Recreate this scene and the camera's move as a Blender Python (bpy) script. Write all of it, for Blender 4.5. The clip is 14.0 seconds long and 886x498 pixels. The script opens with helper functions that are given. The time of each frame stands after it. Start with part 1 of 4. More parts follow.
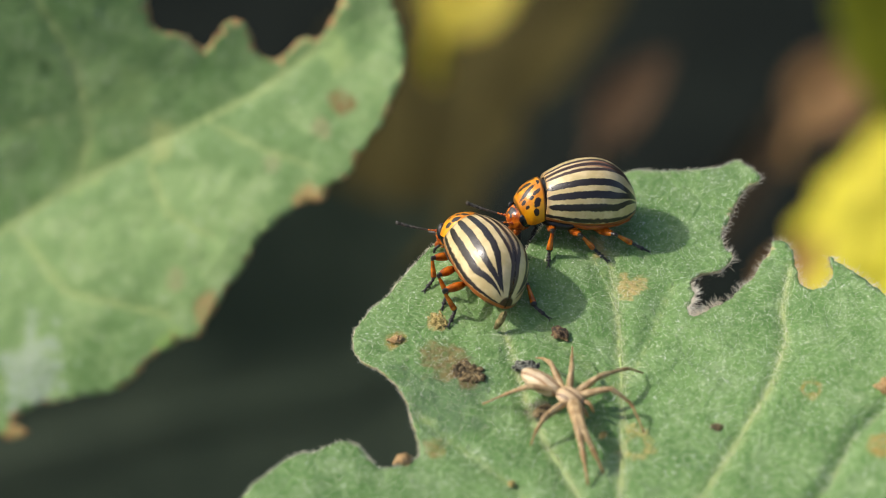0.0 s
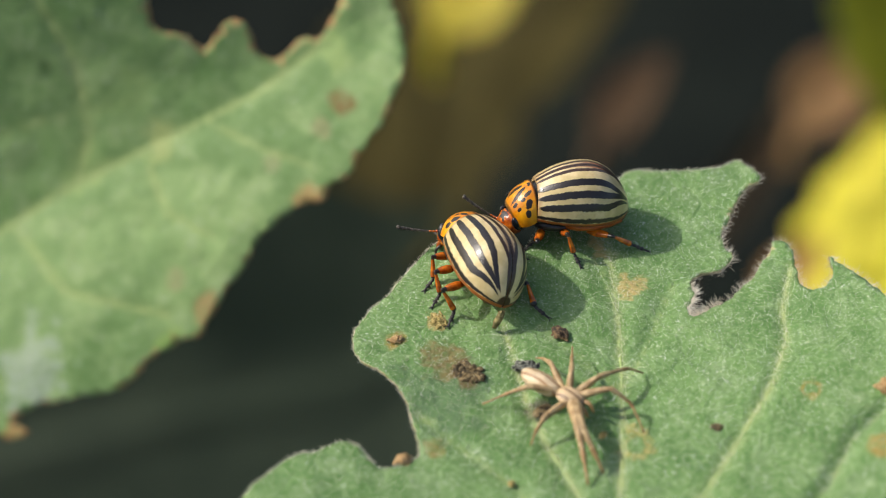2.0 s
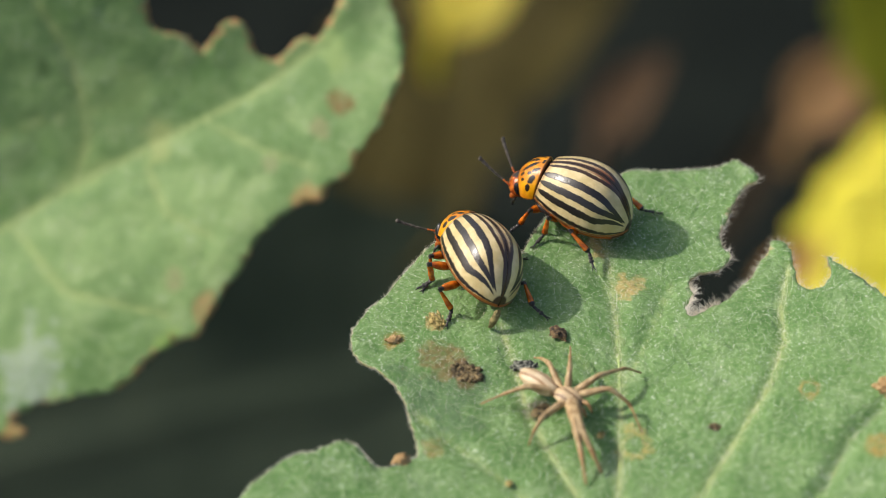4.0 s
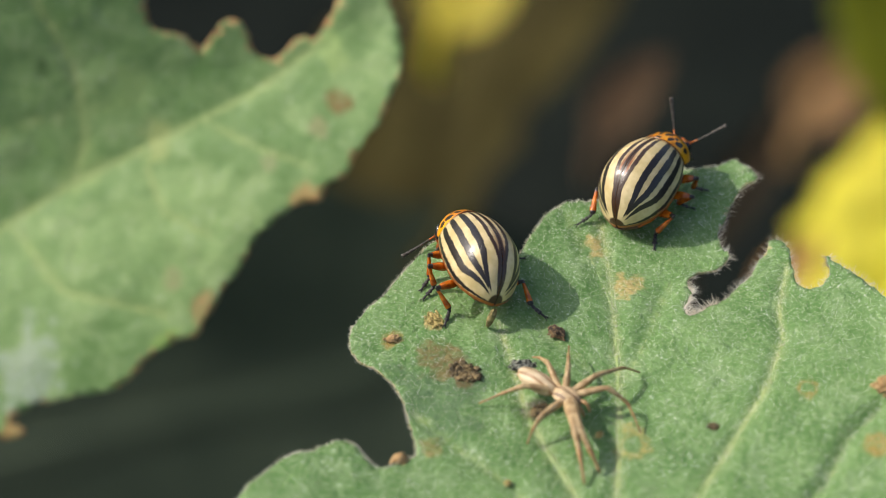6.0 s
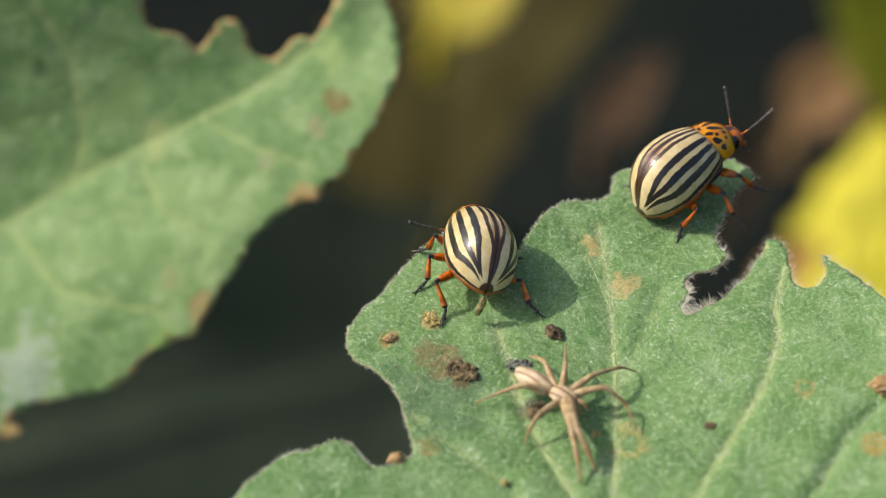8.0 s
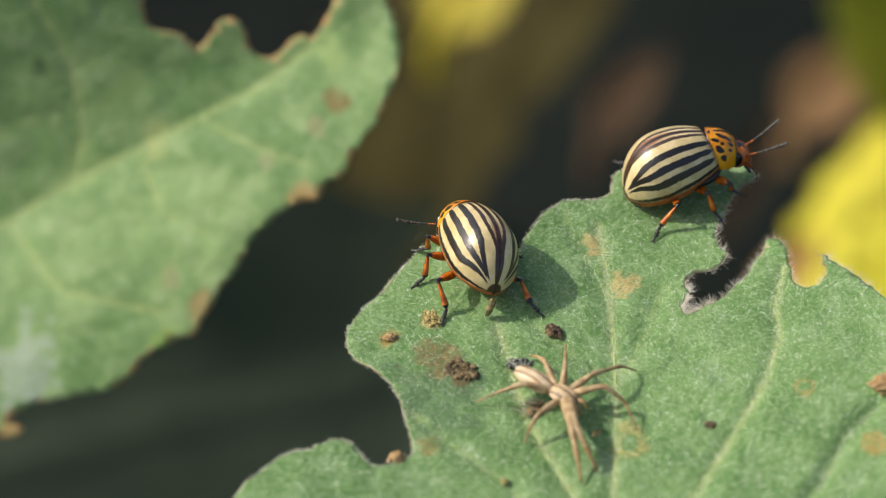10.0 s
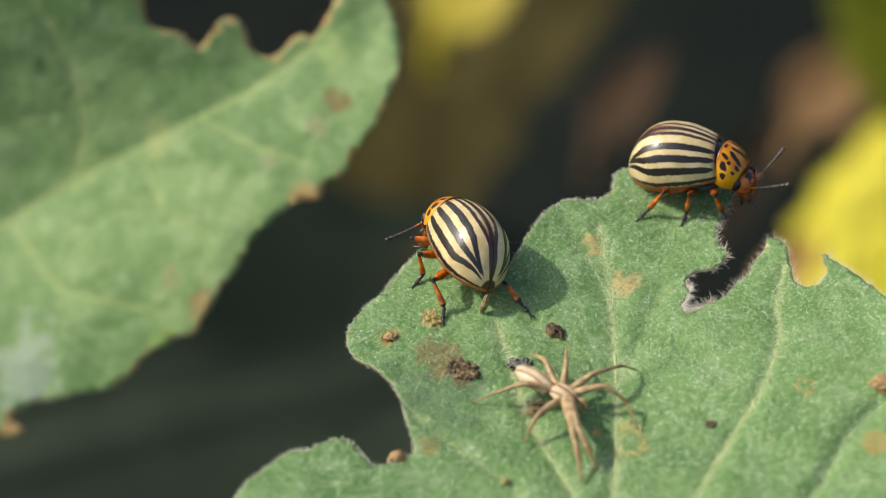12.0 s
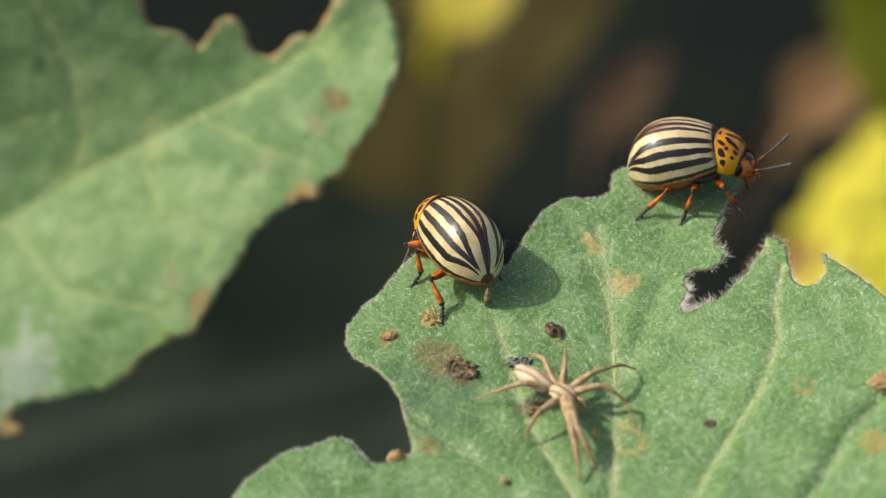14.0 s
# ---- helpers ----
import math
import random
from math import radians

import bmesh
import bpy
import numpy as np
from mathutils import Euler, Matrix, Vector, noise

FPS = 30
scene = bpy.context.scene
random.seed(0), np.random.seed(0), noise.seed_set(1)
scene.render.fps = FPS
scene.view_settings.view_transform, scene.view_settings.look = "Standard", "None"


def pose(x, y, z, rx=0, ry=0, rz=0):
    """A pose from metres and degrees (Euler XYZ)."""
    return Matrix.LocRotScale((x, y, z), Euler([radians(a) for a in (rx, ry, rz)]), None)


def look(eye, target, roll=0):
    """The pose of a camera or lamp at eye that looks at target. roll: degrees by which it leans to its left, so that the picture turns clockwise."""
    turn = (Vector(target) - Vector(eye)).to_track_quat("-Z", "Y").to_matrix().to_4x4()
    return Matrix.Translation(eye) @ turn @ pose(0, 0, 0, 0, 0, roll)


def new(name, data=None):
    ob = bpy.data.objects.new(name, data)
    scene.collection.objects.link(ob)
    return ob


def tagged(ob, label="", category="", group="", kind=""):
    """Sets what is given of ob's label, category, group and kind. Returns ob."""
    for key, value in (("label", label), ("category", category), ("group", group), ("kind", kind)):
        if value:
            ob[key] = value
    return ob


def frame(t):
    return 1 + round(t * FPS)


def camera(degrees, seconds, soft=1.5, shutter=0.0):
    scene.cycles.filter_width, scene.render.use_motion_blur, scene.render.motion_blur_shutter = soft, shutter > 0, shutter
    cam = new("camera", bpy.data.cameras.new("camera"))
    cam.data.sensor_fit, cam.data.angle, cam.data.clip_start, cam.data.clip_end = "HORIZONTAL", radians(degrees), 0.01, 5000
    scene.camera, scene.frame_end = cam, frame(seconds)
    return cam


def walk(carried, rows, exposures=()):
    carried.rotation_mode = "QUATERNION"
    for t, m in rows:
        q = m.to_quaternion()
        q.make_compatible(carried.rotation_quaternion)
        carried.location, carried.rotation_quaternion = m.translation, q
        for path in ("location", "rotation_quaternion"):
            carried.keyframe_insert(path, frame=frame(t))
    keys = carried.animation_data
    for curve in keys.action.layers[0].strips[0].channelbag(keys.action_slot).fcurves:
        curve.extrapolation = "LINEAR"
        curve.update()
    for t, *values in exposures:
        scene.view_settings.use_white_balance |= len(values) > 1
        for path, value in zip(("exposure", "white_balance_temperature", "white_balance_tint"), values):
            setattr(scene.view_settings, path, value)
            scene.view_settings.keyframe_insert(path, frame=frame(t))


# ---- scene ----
MM = 0.001
# ---- camera: fixed lens over the leaf, drifting by half a millimetre ----
cam = camera(15, 14.0, soft=0.85)
cam.data.dof.use_dof = True
cam.data.dof.focus_distance = 0.266
cam.data.dof.aperture_fstop = 22
EYE = Vector((0.0, -0.2006, 0.1807))
RIGHT = Vector((1, 0, 0))
UP = Vector((0, 0.6693, 0.7430))
DRIFT = [(0, 0, 0), (2.5, 0, 0), (3.0, 0.07, 0), (5.5, 0.2, -0.05), (6.5, 0.33, -0.06), (7.5, 0.41, -0.07), (8.0, 0.5, -0.1),
         (10.5, 0.5, -0.18), (11.5, 0.445, -0.21), (13.0, 0.445, -0.235), (14.0, 0.52, -0.28)]
walk(cam, [(t, look(EYE + (RIGHT * x + UP * y) * MM, (RIGHT * x + UP * y) * MM)) for t, x, y in DRIFT])

# ---- light: open sky and a sun high on the side ----
TO_SUN = Vector((-0.74, 0.16, 0.66)).normalized()
world = bpy.data.worlds.new("sky")
scene.world = world
world.use_nodes = True
wn = world.node_tree.nodes
sky = wn.new("ShaderNodeTexSky")
sky.sky_type = "NISHITA"
sky.sun_disc = False
sky.sun_elevation = math.asin(TO_SUN.z)
sky.dust_density = 4.0
sky.ozone_density = 0.6
sky.sun_rotation = math.atan2(TO_SUN.x, TO_SUN.y)
world.node_tree.links.new(sky.outputs[0], wn["Background"].inputs[0])
wn["Background"].inputs[1].default_value = 0.15
sun = new("sun", bpy.data.lights.new("sun", "SUN"))
sun.data.energy = 3.5
sun.data.angle = radians(1.2)
sun.data.color = (1.0, 0.95, 0.87)
sun.matrix_world = look(TO_SUN * 3, (0, 0, 0))
scene.view_settings.exposure = 0.13


# ---- material helpers ----
class Mat:
    """A small node-tree writer."""

    def __init__(self, name, rough=0.5, **props):
        self.m = bpy.data.materials.new(name)
        self.m.use_nodes = True
        self.t = self.m.node_tree
        self.b = self.t.nodes["Principled BSDF"]
        self.b.inputs["Roughness"].default_value = rough
        for k, v in props.items():
            self.b.inputs[k.replace("_", " ")].default_value = v

    def set(self, sock, v):
        if hasattr(v, "is_linked"):
            self.t.links.new(v, sock)
        else:
            sock.default_value = v

    def node(self, kind, **ins):
        n = self.t.nodes.new(kind)
        for k, v in ins.items():
            self.set(n.inputs[k.replace("_", " ")], v)
        return n

    def math(self, op, a, b=0.0, c=0.0, clamp=False):
        n = self.t.nodes.new("ShaderNodeMath")
        n.operation, n.use_clamp = op, clamp
        for i, v in enumerate((a, b, c)):
            self.set(n.inputs[i], v)
        return n.outputs[0]

    def step(self, v, lo, hi, a=0.0, b=1.0):
        n = self.t.nodes.new("ShaderNodeMapRange")
        n.interpolation_type = "SMOOTHSTEP"
        for i, x in enumerate((v, lo, hi, a, b)):
            self.set(n.inputs[i], x)
        return n.outputs[0]

    def mix(self, f, a, b):
        n = self.t.nodes.new("ShaderNodeMix")
        n.data_type = "RGBA"
        self.set(n.inputs[0], f)
        self.set(n.inputs[6], a if hasattr(a, "is_linked") else (*a, 1))
        self.set(n.inputs[7], b if hasattr(b, "is_linked") else (*b, 1))
        return n.outputs[2]

    def coords(self, out="Object"):
        return self.t.nodes.new("ShaderNodeTexCoord").outputs[out]

    def noise(self, scale, detail=4.0, rough=0.55, at=None, dist=0.0):
        n = self.node("ShaderNodeTexNoise", Scale=scale, Detail=detail, Roughness=rough, Distortion=dist)
        self.set(n.inputs["Vector"], at or self.coords())
        return n.outputs[0]

    def voronoi(self, scale, feature="F1", at=None):
        n = self.t.nodes.new("ShaderNodeTexVoronoi")
        n.feature = feature
        n.inputs["Scale"].default_value = scale
        self.set(n.inputs["Vector"], at or self.coords())
        return n.outputs[0]

    def split(self, v):
        n = self.t.nodes.new("ShaderNodeSeparateXYZ")
        self.set(n.inputs[0], v)
        return n.outputs

    def color(self, c):
        self.set(self.b.inputs["Base Color"], c if hasattr(c, "is_linked") else (*c, 1))

    def rough(self, v):
        self.set(self.b.inputs["Roughness"], v)

    def bump(self, h, dist, strength=1.0, base=None):
        n = self.node("ShaderNodeBump", Height=h, Distance=dist, Strength=strength)
        if base is not None:
            self.set(n.inputs["Normal"], base)
        self.t.links.new(n.outputs[0], self.b.inputs["Normal"])
        return n.outputs[0]


def leaf_material(name, spots, veins_scale, greens):
    """Downy green leaf with pale vein net, scorched spots and painted glare (x, y, radius in mm, colour, ring)."""
    m = Mat(name, 0.55)
    co = m.coords()
    wob = m.noise(420, 4, 0.6)
    big = m.noise(70, 3)
    fine = m.noise(3800, 4, 0.65)
    col = m.mix(m.step(big, 0.35, 0.68), greens[0], greens[1])
    col = m.mix(m.step(m.noise(260, 5, 0.65), 0.48, 0.72, 0.0, 0.5), col, greens[2])
    col = m.mix(m.step(fine, 0.45, 0.8), col, greens[2])
    grain = m.noise(1300, 5, 0.7)
    col = m.mix(m.step(grain, 0.5, 0.72, 0.0, 0.45), col, greens[2])
    col = m.mix(m.step(grain, 0.28, 0.45, 0.45, 0.0), col, greens[3])
    veinlet = m.voronoi(1150, "DISTANCE_TO_EDGE", m.mix_vec(co, m.noise(1000, 3), 0.0014))
    col = m.mix(m.step(veinlet, 0.0, 0.12, 0.26, 0.0), col, greens[3])
    cell = m.voronoi(veins_scale, "DISTANCE_TO_EDGE", m.mix_vec(co, wob, 0.0012))
    net = m.step(cell, 0.0, 0.09, 1.0, 0.0)
    col = m.mix(m.math("MULTIPLY", net, 0.10), col, greens[2])
    speck = m.step(m.voronoi(1900), 0.08, 0.24, 1.0, 0.0)
    keep = m.step(m.noise(520, 2), 0.47, 0.56)
    col = m.mix(m.math("MULTIPLY", m.math("MULTIPLY", speck, keep), 0.7), col, (0.72, 0.77, 0.65))
    x, y, _ = m.split(co)
    for sx, sy, r, tint, ring in spots:
        dx = m.math("SUBTRACT", x, sx * MM)
        dy = m.math("MULTIPLY", m.math("SUBTRACT", y, sy * MM), 0.8)
        d = m.math("DIVIDE", m.math("SQRT", m.math("ADD", m.math("MULTIPLY", dx, dx), m.math("MULTIPLY", dy, dy))), r * MM)
        d = m.math("ADD", d, m.math("MULTIPLY", m.math("SUBTRACT", wob, 0.5), 3.2))
        f = m.step(d, 0.6, 1.0, 1.0, 0.0)
        if ring:
            f = m.math("MULTIPLY", f, m.step(d, 0.35, 0.6))
        f = m.math("MULTIPLY", f, m.step(m.noise(2100, 4, 0.7), 0.36, 0.6, 0.3, 0.95))
        col = m.mix(f, col, tint)
    near = m.t.nodes.new("ShaderNodeAttribute")
    near.attribute_name = "vein"
    col = m.mix(m.math("MULTIPLY", near.outputs["Fac"], m.step(m.noise(1500, 3, 0.6), 0.36, 0.64, 0.4, 1.0)), col, (0.40, 0.47, 0.18))
    m.color(col)
    m.b.inputs["Sheen Weight"].default_value = 0.06
    m.b.inputs["Specular IOR Level"].default_value = 0.3
    m.b.inputs["Sheen Roughness"].default_value = 0.5
    quilt = m.voronoi(1500, "F1", m.mix_vec(co, m.noise(900, 3), 0.0012))
    n0 = m.bump(m.step(quilt, 0.1, 0.75, 1.0, 0.0), 0.00010, 0.45)
    n1 = m.bump(m.math("ADD", m.math("MULTIPLY", net, -0.25), m.noise(500, 4)), 0.0002, 0.6, n0)
    n2 = m.bump(grain, 0.00016, 0.7, n1)
    nrm = m.bump(fine, 0.00006, 0.9, n2)
    # a little light passes through the blade
    thin = m.node("ShaderNodeBsdfTranslucent", Color=m.mix(0.5, col, (0.35, 0.5, 0.06)), Normal=nrm)
    both = m.node("ShaderNodeMixShader", Fac=0.16)
    m.t.links.new(m.b.outputs[0], both.inputs[1])
    m.t.links.new(thin.outputs[0], both.inputs[2])
    m.t.links.new(both.outputs[0], m.t.nodes["Material Output"].inputs[0])
    return m.m


def mix_vec(self, co, f, amount):
    n = self.t.nodes.new("ShaderNodeVectorMath")
    n.operation = "MULTIPLY_ADD"
    c = self.t.nodes.new("ShaderNodeCombineXYZ")
    for i in range(3):
        self.set(c.inputs[i], f)
    self.set(n.inputs[0], c.outputs[0])
    n.inputs[1].default_value = (amount, amount, 0)
    self.set(n.inputs[2], co)
    return n.outputs[0]


Mat.mix_vec = mix_vec


def plain(name, c1, c2, rough=0.5, scale=900, bump=0.00004, **props):
    m = Mat(name, rough, **props)
    f = m.noise(scale, 5)
    m.color(m.mix(m.step(f, 0.35, 0.68), c1, c2))
    m.bump(m.noise(scale * 2.3, 4), bump, 0.8)
    return m.m


def elytron_material(name, lanes, broad, brown):
    """Cream wing case with black stripes that draw together at the tip, a brown seam and pitted stripe edges."""
    m = Mat(name, 0.27)
    uv = m.coords("UV")
    u, v, _ = m.split(uv)
    jag = m.math("ADD", m.math("MULTIPLY", m.math("SUBTRACT", m.noise(2600, 3), 0.5), 0.04), m.math("MULTIPLY", m.math("SUBTRACT", m.noise(600, 2), 0.5), 0.03))
    uu = m.math("ADD", u, jag)
    close, late = m.step(v, 0.5, 0.97), m.step(v, 0.68, 0.965)
    mask = None
    # centre, where it heads at the tip, half width, start and end along the shell
    for c, tip, hw, v0, v1 in ((lanes[0], 0.03, 0.032, 0.0, 1.0), (lanes[1], 0.44, 0.054, 0.005, 0.95), (lanes[2], 0.50, 0.052, 0.01, 0.935),
                               (lanes[3], 0.62, 0.048, 0.025, 0.955), (0.965, 0.965, 0.026, 0.0, 1.0)):
        mid = m.math("ADD", c, m.math("MULTIPLY", close if c == lanes[0] else late, tip - c))
        d = m.math("ABSOLUTE", m.math("SUBTRACT", uu, mid))
        taper = m.math("MULTIPLY", m.step(v, v0 - 0.02, v0 + 0.05, 0.2, 1.0), m.step(v, v1 - 0.10, v1 + 0.02, 1.0, 0.3))
        w = m.math("MULTIPLY", hw * broad, m.math("POWER", taper, 0.5)) if c < 0.9 else hw
        f = m.step(d, m.math("SUBTRACT", w, 0.012), m.math("ADD", w, 0.010), 1.0, 0.0)
        if c < 0.9:
            f = m.math("MULTIPLY", f, m.math("MULTIPLY", m.step(v, v0 - 0.03, v0), m.step(v, v1, v1 + 0.02, 1.0, 0.0)))
        mask = f if mask is None else m.math("MAXIMUM", mask, f)
    cream = m.mix(m.step(m.noise(700, 4), 0.35, 0.65), (0.48, 0.375, 0.17), (0.63, 0.51, 0.275))
    cream = m.mix(m.step(m.noise(1800, 3), 0.55, 0.75, 0.0, 0.35), cream, (0.42, 0.27, 0.10))
    warm = m.math("MAXIMUM", m.math("MULTIPLY", m.step(u, 0.06, 0.085, 1.0, 0.0), m.step(v, 0.25, 0.6, 0.15 * brown, 1.0 * brown)), m.step(v, 0.0, 0.05, 0.5, 0.0))
    cream = m.mix(m.math("MULTIPLY", warm, m.step(m.noise(420, 2), 0.3, 0.6, 0.8, 1.0)), cream, (0.20, 0.048, 0.007))
    seam = m.math("MAXIMUM", m.step(m.math("SUBTRACT", u, m.step(v, 0.65, 0.95, 0.0, 0.09)), 0.026, 0.045, 1.0, 0.0), m.step(v, 0.978, 0.985))
    ink = m.mix(m.step(u, 0.12, 0.3, 0.75, 0.0), (0.011, 0.008, 0.007), (0.045, 0.018, 0.007))
    col = m.mix(mask, cream, ink)
    dust = m.math("MULTIPLY", m.step(m.voronoi(900), 0.03, 0.07, 1.0, 0.0), m.step(m.noise(240, 2), 0.56, 0.64))
    col = m.mix(m.math("MULTIPLY", dust, 0.5), col, (0.6, 0.57, 0.48))
    col = m.mix(seam, col, (0.04, 0.017, 0.007))
    col = m.mix(m.step(u, 0.990, 0.998), col, (0.30, 0.09, 0.014))
    m.color(col)
    m.rough(m.math("ADD", 0.24, m.math("MULTIPLY", m.noise(2500, 3), 0.24)))
    pits = m.step(m.voronoi(4200), 0.05, 0.42)
    b = m.bump(m.math("MULTIPLY", pits, m.math("ADD", 0.2, mask)), 0.000012, 1.0)
    m.bump(m.noise(900, 3), 0.00010, 0.5, b)
    m.b.inputs["Coat Weight"].default_value = 0.28
    m.b.inputs["Coat Roughness"].default_value = 0.17
    return m.m


def pronotum_material():
    """Orange neck shield with black marks; u runs across, v from back to front."""
    m = Mat("spotted_shield", 0.3)
    u, v, _ = m.split(m.coords("UV"))
    w = m.math("MULTIPLY", m.math("SUBTRACT", m.noise(2600, 3), 0.5), 1.5)
    mask = None
    for cu, cv, ru, rv, lean in ((0.14, 0.58, 0.075, 0.30, 0.16), (0.29, 0.26, 0.06, 0.15, 0.1), (0.38, 0.48, 0.055, 0.08, 0.0), (0.36, 0.80, 0.06, 0.09, 0.1),
                                 (0.55, 0.32, 0.11, 0.16, 0.1), (0.76, 0.42, 0.085, 0.13, 0.0), (0.55, 0.72, 0.045, 0.07, 0.0), (0.03, 0.12, 0.05, 0.05, 0.0)):
        for sgn in (-1, 1):
            du = m.math("DIVIDE", m.math("SUBTRACT", m.math("SUBTRACT", u, sgn * cu), m.math("MULTIPLY", m.math("SUBTRACT", v, cv), sgn * lean * 1.6)), ru * 0.88)
            dv = m.math("DIVIDE", m.math("SUBTRACT", v, cv), rv * 0.88)
            d = m.math("ADD", m.math("SQRT", m.math("ADD", m.math("MULTIPLY", du, du), m.math("MULTIPLY", dv, dv))), w)
            f = m.step(d, 0.95, 1.3, 1.0, 0.0)
            mask = f if mask is None else m.math("MAXIMUM", mask, f)
    col = m.mix(m.step(m.noise(700, 4), 0.35, 0.65), (0.50, 0.165, 0.003), (0.72, 0.325, 0.005))
    edge = m.math("MAXIMUM", m.step(v, 0.02, 0.10, 1.0, 0.0), m.step(v, 0.93, 0.99))
    col = m.mix(m.math("MULTIPLY", edge, 0.85), col, (0.07, 0.022, 0.006))
    m.color(m.mix(mask, col, (0.012, 0.008, 0.006)))
    m.bump(m.noise(3800, 3), 0.00005, 0.6)
    m.b.inputs["Coat Weight"].default_value = 0.12
    m.b.inputs["Specular IOR Level"].default_value = 0.4
    return m.m


SPOT_TAN, SPOT_BROWN, SPOT_DARK, SPOT_OCHRE = (0.47, 0.36, 0.14), (0.13, 0.075, 0.03), (0.05, 0.04, 0.03), (0.34, 0.24, 0.06)
GREEN_LEAF = leaf_material("downy_leaf", (
    (0.0, -16.5, 4.2, (0.10, 0.175, 0.075), 0), (14.3, -4.4, 1.1, SPOT_TAN, 0), (15.6, -4.2, 1.0, SPOT_TAN, 0), (12.4, 1.0, 0.95, SPOT_TAN, 0), (12.8, -0.4, 0.8, SPOT_TAN, 0), (-0.4, -13.0, 2.1, (0.22, 0.17, 0.06), 0), (1.8, -14.1, 1.2, SPOT_BROWN, 0),
    (-3.9, -10.6, 0.9, SPOT_OCHRE, 0), (28.0, -17.5, 1.0, SPOT_OCHRE, 1), (14.4, -21.6, 1.5, (0.38, 0.32, 0.10), 1), (32.6, -24.7, 1.2, SPOT_OCHRE, 0),
    (-0.4, -8.5, 1.0, SPOT_TAN, 0), (-0.5, -22.2, 1.0, (0.25, 0.19, 0.05), 0), (20.7, -20.8, 0.6, SPOT_DARK, 0), (7.6, -18.0, 1.5, SPOT_DARK, 0)),
    330, ((0.080, 0.185, 0.040), (0.150, 0.280, 0.080), (0.34, 0.46, 0.23), (0.045, 0.125, 0.022)))
SIDE_LEAF = leaf_material("side_leaf", (
    (11.2, 8.3, 1.3, (0.20, 0.11, 0.03), 0), (10.3, 5.5, 1.0, (0.30, 0.30, 0.14), 0), (6.6, 1.5, 0.9, (0.28, 0.31, 0.14), 0), (0.2, -10.9, 1.1, (0.30, 0.31, 0.14), 0), (-16.3, 5.1, 0.9, (0.04, 0.09, 0.025), 0),
    # the wide pale spot at (-11.3, -22.5) is a painted glare patch
    (-11.3, -22.5, 3.6, (0.37, 0.45, 0.34), 0), (-11.4, -28.6, 1.5, (0.42, 0.24, 0.09), 0), (10.5, -1.0, 1.3, (0.42, 0.24, 0.09), 0), (3.6, -12.6, 1.2, (0.42, 0.27, 0.11), 0), (-4.8, 0.9, 1.6, (0.34, 0.4, 0.14), 0), (9.5, 12.7, 1.8, (0.3, 0.42, 0.14), 0), (1.0, -17.1, 1.4, (0.26, 0.4, 0.1), 0), (-11.2, -3.2, 2.2, (0.24, 0.36, 0.12), 0), (-8.2, 5.0, 2.0, (0.24, 0.36, 0.12), 0)),
    230, ((0.113, 0.232, 0.062), (0.22, 0.352, 0.118), (0.385, 0.50, 0.225), (0.076, 0.166, 0.04)))
LEAF_VEIN = plain("pale_vein", (0.21, 0.33, 0.095), (0.38, 0.45, 0.17), 0.55, 700)
PALE_RIM = plain("pale_rim", (0.27, 0.29, 0.12), (0.44, 0.38, 0.19), 0.7)
LEAF_RIM = plain("scorched_rim", (0.32, 0.17, 0.055), (0.54, 0.36, 0.15), 0.7)


def hair_material(name, c1, c2):
    """Thin hairs that let light through."""
    m = Mat(name, 0.5)
    col = m.mix(m.step(m.noise(900, 3), 0.35, 0.65), c1, c2)
    m.color(col)
    thin = m.node("ShaderNodeBsdfTranslucent", Color=col)
    both = m.node("ShaderNodeMixShader", Fac=0.45)
    m.t.links.new(m.b.outputs[0], both.inputs[1])
    m.t.links.new(thin.outputs[0], both.inputs[2])
    m.t.links.new(both.outputs[0], m.t.nodes["Material Output"].inputs[0])
    return m.m


HAIR = hair_material("white_down", (0.80, 0.80, 0.62), (0.92, 0.91, 0.82))
DRY_HAIR = hair_material("dry_down", (0.72, 0.66, 0.54), (0.93, 0.90, 0.82))
SHELL_A = elytron_material("striped_shell", (0.128, 0.338, 0.574, 0.795), 1.16, 0.5)
SHELL_B = elytron_material("striped_shell_wide", (0.118, 0.372, 0.586, 0.785), 1.18, 1.0)
SHIELD = pronotum_material()
ORANGE = plain("orange_cuticle", (0.24, 0.036, 0.003), (0.62, 0.165, 0.010), 0.24, 1500, 0.00006, Coat_Weight=0.3)
BLACK = plain("black_cuticle", (0.010, 0.008, 0.008), (0.03, 0.025, 0.022), 0.3, 2500, 0.00003)
FEELER = plain("feeler_cuticle", (0.03, 0.026, 0.022), (0.14, 0.12, 0.10), 0.5, 5000, 0.00004)
BELLY = plain("belly_cuticle", (0.28, 0.062, 0.005), (0.45, 0.118, 0.009), 0.4, 1200, 0.00004)
TAIL = plain("tail_cuticle", (0.045, 0.016, 0.006), (0.10, 0.036, 0.01), 0.4, 1500, 0.00005)
EYE_BLACK = plain("eye_black", (0.008, 0.008, 0.01), (0.015, 0.015, 0.018), 0.15, 4000, 0.00002)
STRAW = plain("straw_cuticle", (0.26, 0.165, 0.07), (0.47, 0.34, 0.175), 0.55, 1800, 0.00008)


